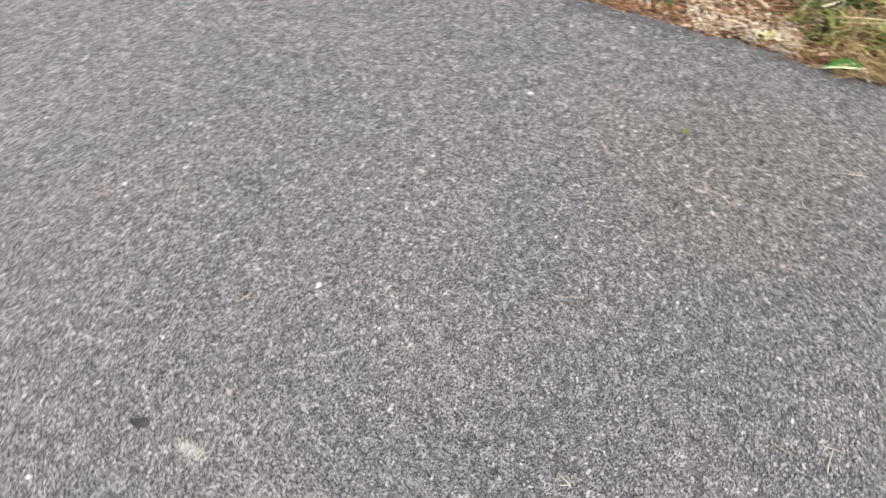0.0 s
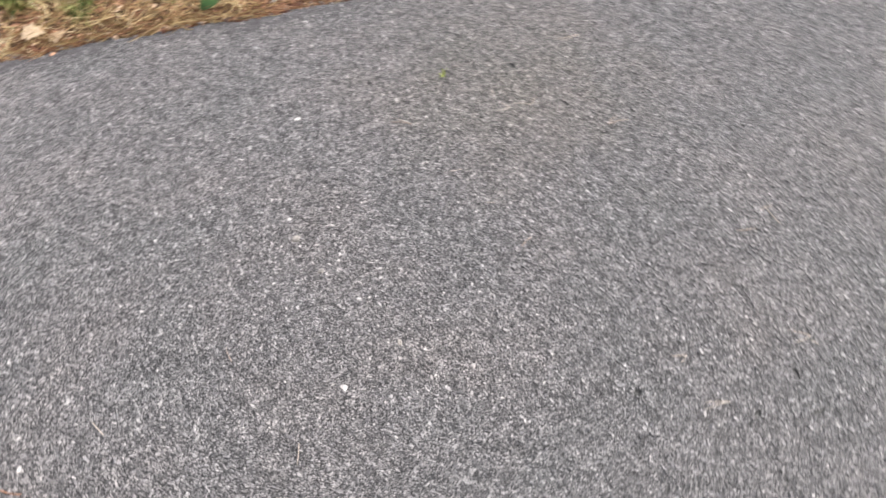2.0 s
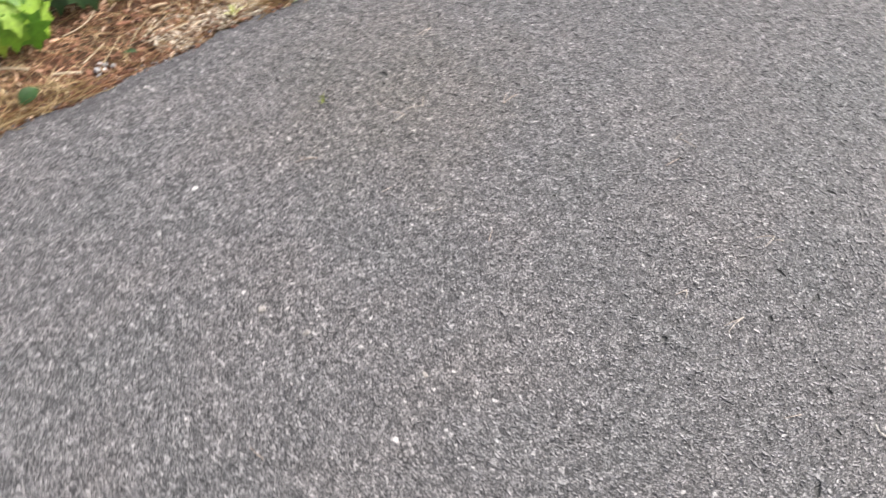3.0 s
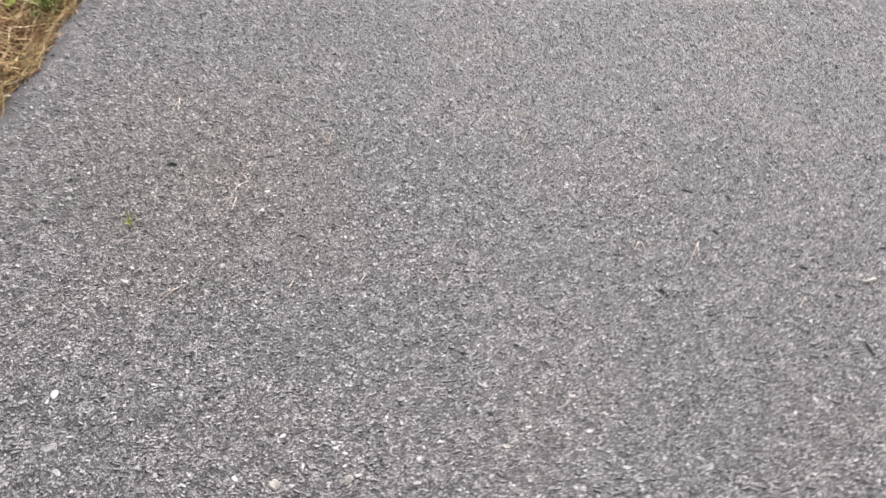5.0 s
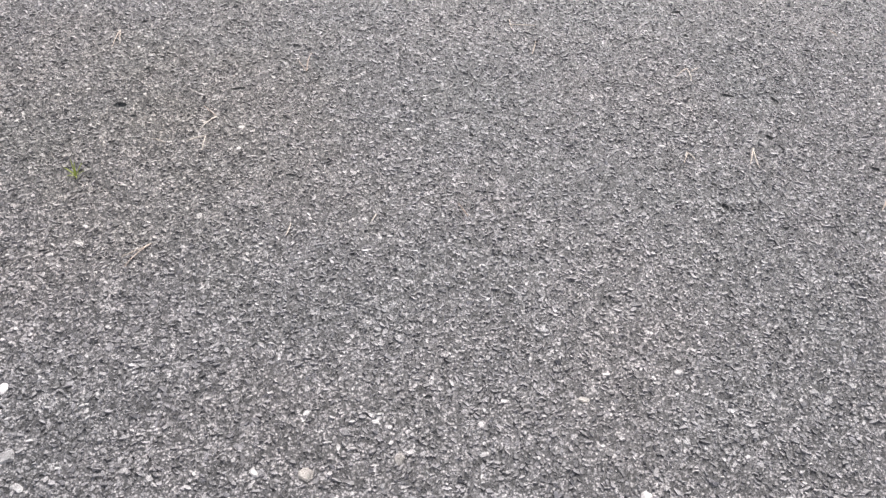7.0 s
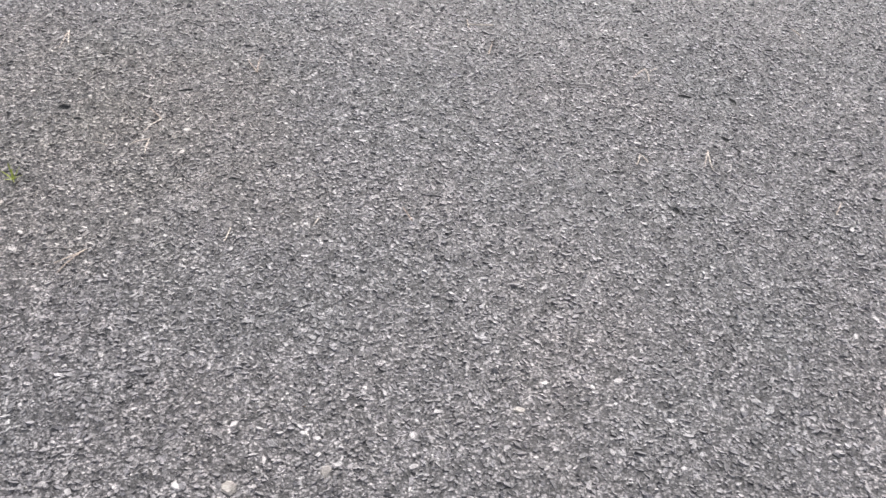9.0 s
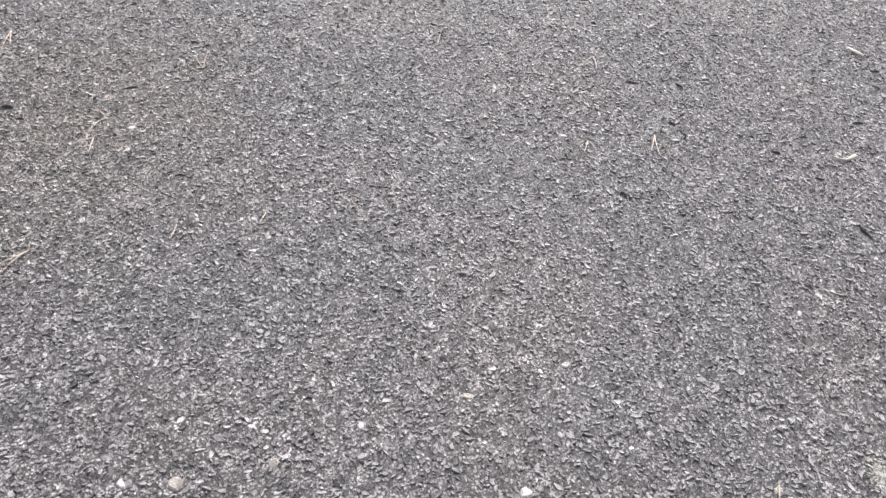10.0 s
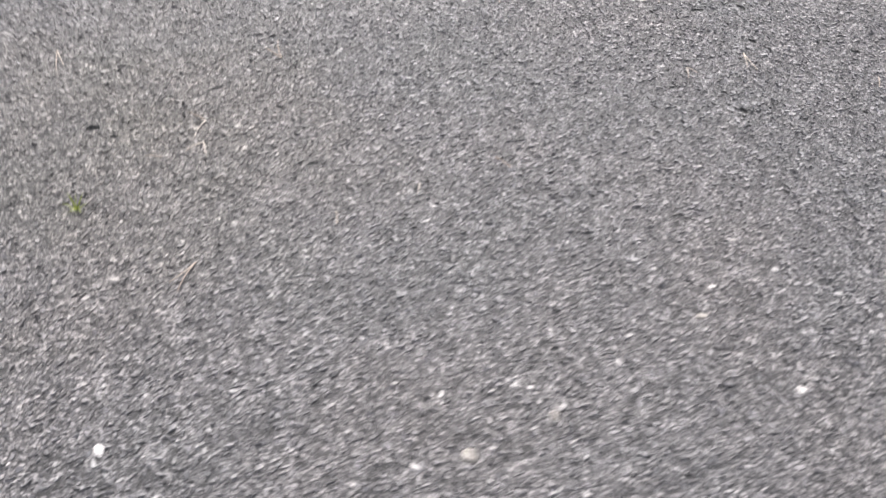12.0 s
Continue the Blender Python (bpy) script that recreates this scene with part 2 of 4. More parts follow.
def mesh_object(name, verts, faces, mat, parent=None, label="", smooth=False):
    me = bpy.data.meshes.new(name)
    me.from_pydata([tuple(v) for v in verts], [], [tuple(f) for f in faces])
    me.materials.append(mat)
    if smooth:
        me.shade_smooth()
    me.update()
    ob = new(name, me)
    if parent:
        ob.parent = parent
    if label:
        ob["label"] = label
    return ob


def fast_mesh(name, verts, loops, sizes, mat, parent=None):
    """A mesh of many small pieces, straight from arrays."""
    me = bpy.data.meshes.new(name)
    me.vertices.add(len(verts))
    me.vertices.foreach_set("co", np.asarray(verts, np.float32).ravel())
    me.loops.add(len(loops))
    me.loops.foreach_set("vertex_index", np.asarray(loops, np.int32))
    me.polygons.add(len(sizes))
    starts = np.concatenate([[0], np.cumsum(sizes)[:-1]])
    me.polygons.foreach_set("loop_start", starts.astype(np.int32))
    me.materials.append(mat)
    me.update(calc_edges=True)
    me.validate()
    me.shade_flat()
    ob = new(name, me)
    if parent:
        ob.parent = parent
    return ob


def part(name, bm, mat, parent, label=""):
    me = bpy.data.meshes.new(name)
    bm.to_mesh(me)
    bm.free()
    me.materials.append(mat)
    ob = new(name, me)
    ob.parent = parent
    if label:
        ob["label"] = label
    return ob


def tube(bm, pts, radii, sides=5, flat=1.0):
    """A tapering round strand along pts."""
    pts = [Vector(p) for p in pts]
    rings = []
    for i, p in enumerate(pts):
        way = (pts[min(i + 1, len(pts) - 1)] - pts[max(i - 1, 0)]).normalized()
        side = way.cross(Vector((0, 0, 1)))
        side = side.normalized() if side.length > 1e-4 else Vector((1, 0, 0))
        up = side.cross(way)
        r = radii[i]
        rings.append([bm.verts.new(p + side * r * math.cos(a) + up * r * flat * math.sin(a))
                      for a in (2 * math.pi * k / sides for k in range(sides))])
    for a, b in zip(rings, rings[1:]):
        for k in range(sides):
            bm.faces.new((a[k], a[(k + 1) % sides], b[(k + 1) % sides], b[k]))
    bm.faces.new(list(reversed(rings[0])))
    bm.faces.new(rings[-1])


def bend(a, b, lift, sag=0.0, n=6, z=0.0):
    """Points from a to b on the plan, arched by lift and swung sideways by sag."""
    a, b = Vector((a[0], a[1], z)), Vector((b[0], b[1], z))
    side = (b - a).cross(Vector((0, 0, 1)))
    return [a.lerp(b, t) + Vector((0, 0, lift * 4 * t * (1 - t))) + side * sag * 4 * t * (1 - t) for t in (i / n for i in range(n + 1))]


def thing(name, at, label, category, group="", kind=""):
    ob = new(name)
    ob.location = at
    ob.empty_display_size = 0.02
    return tagged(ob, label, category, group, kind)


# ---- ground ----
def spread(lo, hi, step, far):
    mid = list(np.arange(lo, hi + 1e-6, step))
    out = [far * f for f in (0.005, 0.02, 0.08, 0.3, 1.0)]
    return np.array([lo - o for o in reversed(out)] + mid + [hi + o for o in out])


gx, gy = spread(-2.6, -0.4, 0.022, 400), spread(-2.6, 2.8, 0.025, 400)
GX, GY = np.meshgrid(gx, gy, indexing="ij")
inside = (GX > -2.7) & (GX < -0.3) & (GY > -2.7) & (GY < 2.9)
GZ = np.where(GX < 6.5, verge_z(GX, GY), -0.02)
GZ = GZ + np.where(inside & (GZ > -0.05), rng.normal(0, 0.0025, GZ.shape), 0)
nx, ny = GX.shape
gv = np.stack([GX, GY, GZ], -1).reshape(-1, 3)
ii, jj = np.meshgrid(np.arange(nx - 1), np.arange(ny - 1), indexing="ij")
base = (ii * ny + jj).ravel()
gl = np.stack([base, base + ny, base + ny + 1, base + 1], -1).ravel()
ground = fast_mesh("ground", gv, gl, np.full(len(base), 4), soil)
ground.data.shade_smooth()
ground.data.materials.append(straw_soil)
fx, fy = (gx[:-1] + gx[1:]) / 2, (gy[:-1] + gy[1:]) / 2
FX, FY = (a.ravel() for a in np.meshgrid(fx, fy, indexing="ij"))
off = np.maximum(np.maximum(-1.05 - FY, FY - 1.65) / 0.6, (edge_x(np.clip(FY, -4, 4)) - FX - 0.75) / 0.4)
off = np.where(FX > 0, 1.5, off)
ground.data.polygons.foreach_set("material_index", (rng.uniform(0, 1, len(off)) < off).astype(np.int32))
tagged(ground, "reddish brown forest soil beside the road", "ground", kind="structure")

# ---- road ----
# small hollows where stones have come out: x, y, length, width, turn
PITS_A = [(1.021, 0.881, 0.026, 0.009, -8), (1.004, 0.779, 0.013, 0.010, 60), (1.006, 0.542, 0.026, 0.009, -20), (1.103, 0.511, 0.030, 0.010, 86),
          (1.035, 0.394, 0.018, 0.010, -75), (1.207, 0.275, 0.018, 0.010, -38), (1.253, 0.189, 0.017, 0.008, -25), (0.860, 0.208, 0.018, 0.012, 88),
          (1.069, 0.110, 0.012, 0.006, -60), (1.259, 0.038, 0.032, 0.010, -80), (1.424, 0.336, 0.022, 0.009, -10), (1.531, 0.666, 0.020, 0.008, -10)]
PITS_B = [(-0.251, 0.644, 0.024, 0.014, 0), (-0.018, 0.676, 0.030, 0.007, 5), (-0.221, 0.604, 0.014, 0.007, -20), (0.072, 0.392, 0.018, 0.006, -10),
          (0.863, 0.271, 0.012, 0.006, -45), (1.267, 0.690, 0.018, 0.008, -15), (0.432, 0.470, 0.009, 0.008, 0),
          (0.245, -0.13, 0.012, 0.006, 0), (-0.29, -0.58, 0.014, 0.007, 30), (1.18, 0.33, 0.010, 0.006, -50), (1.567, 0.501, 0.020, 0.008, -15), (1.400, 0.177, 0.024, 0.009, -20),
          (1.047, 0.356, 0.016, 0.006, -75)]
PITS = [(x, y, length * 1.12, width * 1.3, turn) for x, y, length, width, turn in PITS_A + PITS_B]


def pit_ring(x, y, length, width, turn, grow, z, n=10):
    c, s = math.cos(radians(turn)), math.sin(radians(turn))
    out = []
    for k in range(n):
        a = 2 * math.pi * k / n
        w = 1 + 0.16 * math.sin(3 * a + 40 * x)
        u, v = grow * w * length / 2 * math.cos(a), grow * w * width / 2 * math.sin(a) + 0.12 * width * math.cos(a) ** 2
        out.append((x + c * u - s * v, y + s * u + c * v, z))
    return out


# the stretch of road that is seen close up
SEEN = [(-1.25, -1.75), (-0.35, -2.0), (1.3, -0.9), (1.75, 0.0), (1.95, 0.75), (1.95, 1.3), (1.4, 2.0), (0.6, 2.15), (-0.75, 1.8)]


from mathutils.geometry import delaunay_2d_cdt

ys = np.concatenate([np.linspace(-60, -3, 30), np.arange(-2.6, 2.8, 0.02), np.linspace(3.2, 60, 30)])
edge = [(float(edge_x(min(max(y, -4), 4))) + 0.004 * math.sin(91 * y) + float(rng.normal(0, 0.0025)), float(y)) for y in ys]
outline = edge + [(5.2, 60.0), (5.2, -60.0)]
pts = [Vector(p) for p in outline]
lines = [(i, (i + 1) % len(outline)) for i in range(len(outline))]
faces_in = []
for p in PITS:
    ring = pit_ring(*p, 1.0, 0)
    k = len(pts)
    pts += [Vector((a, b)) for a, b, _ in ring]
    lines += [(k + i, k + (i + 1) % len(ring)) for i in range(len(ring))]
def strip(y):
    """Width of the dark strip along the edge."""
    return 0.048 + 0.016 * np.sin(9 * y + 1) + 0.010 * np.sin(23 * y) + 0.006 * np.sin(61 * y + 2)


k = len(pts)
inner = [(float(edge_x(y) + strip(y)), float(y)) for y in np.arange(-2.5, 2.7, 0.03)]
pts += [Vector(p) for p in inner]
lines += [(k + i, k + i + 1) for i in range(len(inner) - 1)]
k = len(pts)
pts += [Vector(p) for p in SEEN]
lines += [(k + i, k + (i + 1) % len(SEEN)) for i in range(len(SEEN))]
fill_x, fill_y = np.meshgrid(np.arange(-0.7, 2.2, 0.15), np.arange(-2.0, 2.4, 0.15))
pts += [Vector((a, b)) for a, b in zip(fill_x.ravel() + 0.013, fill_y.ravel() + 0.017)]
cv, ce, cf, *_ = delaunay_2d_cdt(pts, lines, [], 0, 1e-6)


def in_seen(x, y):
    ok = np.ones(len(x), bool)
    for (ax, ay), (bx, by) in zip(SEEN, SEEN[1:] + SEEN[:1]):
        ok &= (bx - ax) * (y - ay) - (by - ay) * (x - ax) > 0
    return ok


def in_pit(x, y, grow=1.0, pad=0.0):
    hit = np.zeros(np.shape(x), bool)
    for px, py, length, width, turn in PITS:
        c, s = math.cos(radians(turn)), math.sin(radians(turn))
        u, v = (x - px) * c + (y - py) * s, -(x - px) * s + (y - py) * c
        hit |= (u / (grow * length / 2 + pad)) ** 2 + (v / (grow * width / 2 + pad)) ** 2 < 1
    return hit


ex, ey = np.array([e[0] for e in edge]), np.array([e[1] for e in edge])
top = []
for f in cf:
    c = sum((cv[i] for i in f), Vector((0, 0))) / len(f)
    if c.x > np.interp(c.y, ey, ex) - 1e-4 and not in_pit(np.array(c.x), np.array(c.y), 0.93):
        top.append(f)
road_v = [(p.x, p.y, 0.0) for p in cv]
road_f = [tuple(f) for f in top]
n0 = len(edge)
k = len(road_v)
road_v += [(x - 0.006, y, -0.06) for x, y in edge]
start = len(road_v)
road_v += [(x, y, 0.0) for x, y in edge]
road_f += [(start + i, k + i, k + i + 1, start + i + 1) for i in range(n0 - 1)]
plain = len(road_f)
for p in PITS:
    a, b, c2 = pit_ring(*p, 1.0, 0.0), pit_ring(*p, 0.80, -0.28 * p[3]), pit_ring(*p, 0.45, -0.36 * p[3])
    k = len(road_v)
    road_v += a + b + c2
    for off in (0, 10):
        road_f += [(k + off + i, k + off + (i + 1) % 10, k + off + 10 + (i + 1) % 10, k + off + 10 + i) for i in range(10)]
    road_f.append(tuple(k + 20 + i for i in range(10)))
road = mesh_object("road", road_v, road_f, asphalt)
road.data.materials.append(hollow_shade)
road.data.materials.append(far_asphalt)
road.data.materials.append(edge_asphalt)
for f in road.data.polygons[:len(top)]:
    if not in_seen(np.array([f.center.x]), np.array([f.center.y]))[0]:
        f.material_index = 2
    elif f.center.x < edge_x(f.center.y) + strip(f.center.y):
        f.material_index = 3
# hollow floors get the colour that is darkened as shade
for f in road.data.polygons[plain:]:
    f.material_index = 1
tagged(road, "worn grey asphalt road with coarse pale grit", "road", kind="structure")

# bare spots between the stones, where the binder shows
GAPS = np.stack([rng.uniform(-0.9, 1.9, 420), rng.uniform(-1.2, 1.7, 420), rng.uniform(0.0035, 0.0085, 420), rng.uniform(0, math.pi, 420)], -1)


def in_gap(x, y):
    hit = np.zeros(len(x), bool)
    for gx0, gy0, r, turn in GAPS:
        near = np.flatnonzero((np.abs(x - gx0) < 0.012) & (np.abs(y - gy0) < 0.012))
        u = (x[near] - gx0) * math.cos(turn) + (y[near] - gy0) * math.sin(turn)
        w = -(x[near] - gx0) * math.sin(turn) + (y[near] - gy0) * math.cos(turn)
        hit[near] |= (u / r) ** 2 + (w / (0.55 * r)) ** 2 < 1
    return hit


# x, y, size of pale stones that stand out
PALE_A = [(-0.198, 0.815, 0.017), (-0.015, 0.545, 0.017), (-0.021, 0.479, 0.014), (0.194, 0.644, 0.016), (0.175, 0.543, 0.013), (0.310, 0.502, 0.013),
          (0.323, 0.501, 0.009), (-0.091, 0.300, 0.017), (0.403, 0.738, 0.015), (0.452, 0.775, 0.012), (0.467, 0.777, 0.010), (0.493, 0.796, 0.011),
          (0.757, 0.686, 0.011), (0.739, 0.716, 0.012), (0.805, 0.392, 0.014), (0.206, -0.218, 0.013), (0.067, -0.133, 0.015), (0.070, -0.091, 0.014),
          (-0.009, -0.219, 0.016), (0.162, -0.162, 0.013), (0.307, -0.237, 0.014), (0.376, -0.134, 0.009), (0.313, -0.189, 0.014), (0.672, -0.102, 0.011),
          (0.829, -0.204, 0.017), (0.634, -0.140, 0.017), (1.016, -0.251, 0.011), (0.587, -0.256, 0.013), (0.601, -0.260, 0.013), (0.478, -0.248, 0.009)]
PALE_B = [(0.714, -0.278, 0.011), (1.044, -0.111, 0.014), (1.097, -0.081, 0.014), (-0.288, 0.258, 0.019),
          (-0.331, 0.237, 0.015), (-0.183, -0.190, 0.014), (1.067, -0.317, 0.013),
          (1.164, -0.691, 0.016), (0.321, 0.525, 0.011), (-0.744, 0.008, 0.014), (-0.791, 0.202, 0.018), (0.217, 0.207, 0.010),
          (-0.469, -0.633, 0.013), (-0.224, -0.601, 0.012), (0.680, -0.295, 0.011), (0.150, -0.474, 0.012), (0.716, -0.053, 0.010), (-0.771, 0.203, 0.016),
          (1.095, 1.247, 0.012), (-0.20, 0.42, 0.010), (-0.02, -0.08, 0.010), (-0.70, 0.47, 0.012), (-0.77, -0.12, 0.013), (-0.84, -0.27, 0.012)]
WHITE = [(0.513, -0.333, 0.018), (-0.361, -0.029, 0.019), (-0.317, -0.195, 0.018), (1.433, 0.488, 0.014)]
TAN = [(0.188, -0.227, 0.020), (0.059, -0.231, 0.024), (0.474, -0.168, 0.018), (0.857, -0.396, 0.018)]
GREY = [(-0.341, -0.146, 0.026), (-0.218, 0.027, 0.020), (0.118, -0.173, 0.017), (-0.004, -0.221, 0.018), (0.763, -0.203, 0.014)]
STONES = np.array(PALE_A + PALE_B + WHITE + TAN + GREY)


def on_stone(x, y):
    hit = np.zeros(len(x), bool)
    for sx, sy, size in STONES:
        near = np.flatnonzero((np.abs(x - sx) < 0.02) & (np.abs(y - sy) < 0.02))
        hit[near] |= np.hypot(x[near] - sx, y[near] - sy) < 0.40 * size
    return hit


def scatter(step, margin):
    """Uneven spots over the seen road, closer together than chance alone would put them."""
    px, py = np.meshgrid(np.arange(-1.4, 2.1, step), np.arange(-2.1, 2.2, step))
    px = px.ravel() + rng.uniform(-0.55, 0.55, px.size) * step
    py = py.ravel() + rng.uniform(-0.55, 0.55, py.size) * step
    d = px - np.interp(py, ey, ex)
    keep = in_seen(px, py) & (d > margin) & ~in_pit(px, py, 1.0, 0.0022)
    keep &= rng.uniform(0, 1, len(px)) < np.clip(0.24 + (d - 0.035) / 0.15, 0.20, 1)
    px, py = px[keep], py[keep]
    keep = ~in_gap(px, py) & ~on_stone(px, py)
    return px[keep], py[keep]


def flat_chips(px, py, size, height, sides=5):
    """Broken stones with a flat worn top, sunk into the binder."""
    n = len(px)
    ang = (np.arange(sides)[None] + rng.uniform(-0.36, 0.36, (n, sides))) * 2 * np.pi / sides
    rad = size[:, None] * rng.uniform(0.72, 1.15, (n, sides)) / 2
    long = rng.uniform(1.0, 1.95, n)[:, None]
    u, w = rad * np.cos(ang) * long, rad * np.sin(ang) / long ** 0.5
    turn = rng.uniform(0, 2 * np.pi, n)[:, None]
    x, y = u * np.cos(turn) - w * np.sin(turn), u * np.sin(turn) + w * np.cos(turn)
    tip = rng.normal(0, 0.25, (n, 2))
    shrink = rng.uniform(0.72, 0.95, (n, 1))
    low = np.stack([px[:, None] + x, py[:, None] + y, np.full_like(x, -0.0008)], -1)
    tz = height[:, None] + x * tip[:, :1] + y * tip[:, 1:]
    high = np.stack([px[:, None] + x * shrink, py[:, None] + y * shrink, np.maximum(tz, 0.0002)], -1)
    verts = np.concatenate([low, high], 1).reshape(-1, 3)
    first = (np.arange(n) * 2 * sides)[:, None]
    k = np.arange(sides)
    sidef = np.stack([k, (k + 1) % sides, sides + (k + 1) % sides, sides + k], -1).ravel()
    loops = np.concatenate([first + sidef[None], first + (sides + k)[None]], 1).ravel()
    sizes = np.tile(np.array([4] * sides + [sides]), n)
    return verts, loops, sizes


def grit_chips(px, py, size, height):
    """Small sharp grains: four sides up to a point off the middle."""
    n = len(px)
    ang = (np.arange(4)[None] + rng.uniform(-0.4, 0.4, (n, 4))) * np.pi / 2 + rng.uniform(0, 6.28, (n, 1))
    rad = size[:, None] * rng.uniform(0.6, 1.2, (n, 4)) / 2
    low = np.stack([px[:, None] + rad * np.cos(ang), py[:, None] + rad * np.sin(ang), np.full((n, 4), -0.0006)], -1)
    tip = np.stack([px + rng.normal(0, 0.2, n) * size, py + rng.normal(0, 0.2, n) * size, height], -1)[:, None]
    verts = np.concatenate([low, tip], 1).reshape(-1, 3)
    first = (np.arange(n) * 5)[:, None]
    f = np.array([0, 1, 4, 1, 2, 4, 2, 3, 4, 3, 0, 4])
    return verts, (first + f[None]).ravel(), np.full(n * 4, 3)


cx, cy = scatter(0.0074, 0.004)
csize = np.clip(rng.lognormal(math.log(0.0048), 0.38, len(cx)), 0.0028, 0.0115)
ctop = rng.uniform(0.0007, 0.0031, len(cx))
for sides, pick in ((5, csize > 0.0066), (4, (csize <= 0.0066) & (csize > 0.0043))):
    chips = fast_mesh("aggregate", *flat_chips(cx[pick], cy[pick], csize[pick], ctop[pick], sides), chip_mat, road)
    tagged(chips, "broken grey stone chips set in the asphalt", kind="stuff")
pick = csize <= 0.0043
tagged(fast_mesh("grit", *grit_chips(cx[pick], cy[pick], csize[pick] * 1.15, ctop[pick]), chip_mat, road), "small sharp stone grains set in the asphalt", kind="stuff")
cx, cy = scatter(0.0069, 0.002)
csize = rng.uniform(0.0026, 0.0054, len(cx))
tagged(fast_mesh("grit", *grit_chips(cx, cy, csize, rng.uniform(0.0005, 0.0024, len(cx))), chip_mat, road), "fine sharp grit between the stone chips", kind="stuff")

# sand-sized grains where the road is passed nearest
cx, cy = scatter(0.0046, 0.002)
near = (cx > -0.5) & (cx < 1.35) & (cy > -0.55) & (cy < 0.75)
cx, cy = cx[near], cy[near]
tagged(fast_mesh("grit", *grit_chips(cx, cy, rng.uniform(0.0018, 0.0036, len(cx)), rng.uniform(0.0006, 0.0021, len(cx))), chip_mat, road), "sand-sized sharp grains in the asphalt", kind="stuff")

# larger stones that can be picked out
def stone_mesh(name, seed, mat):
    r = random.Random(seed)
    n = 7
    ang = [2 * math.pi * (k + r.uniform(-0.3, 0.3)) / n for k in range(n)]
    rad = [r.uniform(0.38, 0.56) for _ in ang]
    long = r.uniform(1.05, 1.35)
    rings = []
    for grow, z in ((1.0, -0.10), (0.97, 0.08), (0.70, 0.20)):
        rings.append([(grow * q * long * math.cos(a), grow * q / long * math.sin(a), z + r.uniform(-0.03, 0.03)) for a, q in zip(ang, rad)])
    verts = rings[0] + rings[1] + rings[2]
    faces = [(o + i, o + (i + 1) % n, o + n + (i + 1) % n, o + n + i) for o in (0, n) for i in range(n)] + [tuple(2 * n + i for i in range(n))]
    me = bpy.data.meshes.new(name)
    me.from_pydata(verts, [], faces)
    me.materials.append(mat)
    return me


white_mat = stone_material("white_stone", [(0, (0.47, 0.465, 0.45)), (1, (0.56, 0.55, 0.53))], object_random)
WHITE_MESH = [stone_mesh("stone", 60 + s, white_mat) for s in range(3)]
PALE_MESH = [stone_mesh("stone", s, pale_mat) for s in range(5)]
GREY_MESH = [stone_mesh("stone", 20 + s, grey_mat) for s in range(7)]
TAN_MESH = [stone_mesh("stone", 40 + s, tan_mat) for s in range(3)]


def stone(me, x, y, size, turn, flat=0.8, sink=0.0):
    ob = new("stone", me)
    ob.parent = road
    ob.matrix_basis = pose(x, y, sink, rng.normal(0, 5), rng.normal(0, 5), turn) @ Matrix.Diagonal((size, size, size * flat, 1))
    return ob


for i, (x, y, size) in enumerate(PALE_A + PALE_B):
    stone(PALE_MESH[i % 5], x, y, size * 0.92, 37 * i, 0.8)
for i, (x, y, size) in enumerate(WHITE):
    stone(WHITE_MESH[i % 3], x, y, size, 20 + 70 * i, 0.7)
for i, (x, y, size) in enumerate(TAN):
    stone(TAN_MESH[i % 3], x, y, size, 60 + 50 * i, 0.6)
for i, (x, y, size) in enumerate(GREY):
    stone(GREY_MESH[(2 + i) % 7], x, y, size, 15 + 64 * i, 0.6)
rx, ry = rng.uniform(-0.45, 1.3, 900), rng.uniform(-0.45, 0.9, 900)
keep = in_seen(rx, ry) & ~in_pit(rx, ry, 1.6)
for i, (x, y) in enumerate(list(zip(rx[keep], ry[keep]))[:225]):
    stone(GREY_MESH[i % 7] if i % 6 else PALE_MESH[i % 5], float(x), float(y), float(rng.uniform(0.007, 0.0108)), float(rng.uniform(0, 360)), 0.6)

# dark clump beside the crumbled patch
clump = new("dark_clump", stone_mesh("dark_clump", 83, clump_mat))
clump.matrix_basis = pose(0.984, -0.539, 0.003, 4, -3, 105) @ Matrix.Diagonal((0.042, 0.033, 0.054, 1))
tagged(clump, "small dark clump stuck on asphalt", "clump")

# crumbled beige patch ground into the surface
dusty_mat = fibre("dusty_crumbs", [(0, (0.27, 0.262, 0.25)), (0.5, (0.39, 0.378, 0.357)), (1, (0.50, 0.485, 0.46))], rough=0.9)
px, py = rng.normal(0, 0.008, 260), rng.normal(0, 0.019, 260)
px, py = 1.008 + px + 0.22 * py, -0.407 + py
patch = fast_mesh("crumbs", *flat_chips(px, py, rng.uniform(0.002, 0.006, 260), rng.uniform(0.0022, 0.0036, 260)), dusty_mat, road)
tagged(patch, "crumbled pale patch ground into the asphalt", kind="stuff")

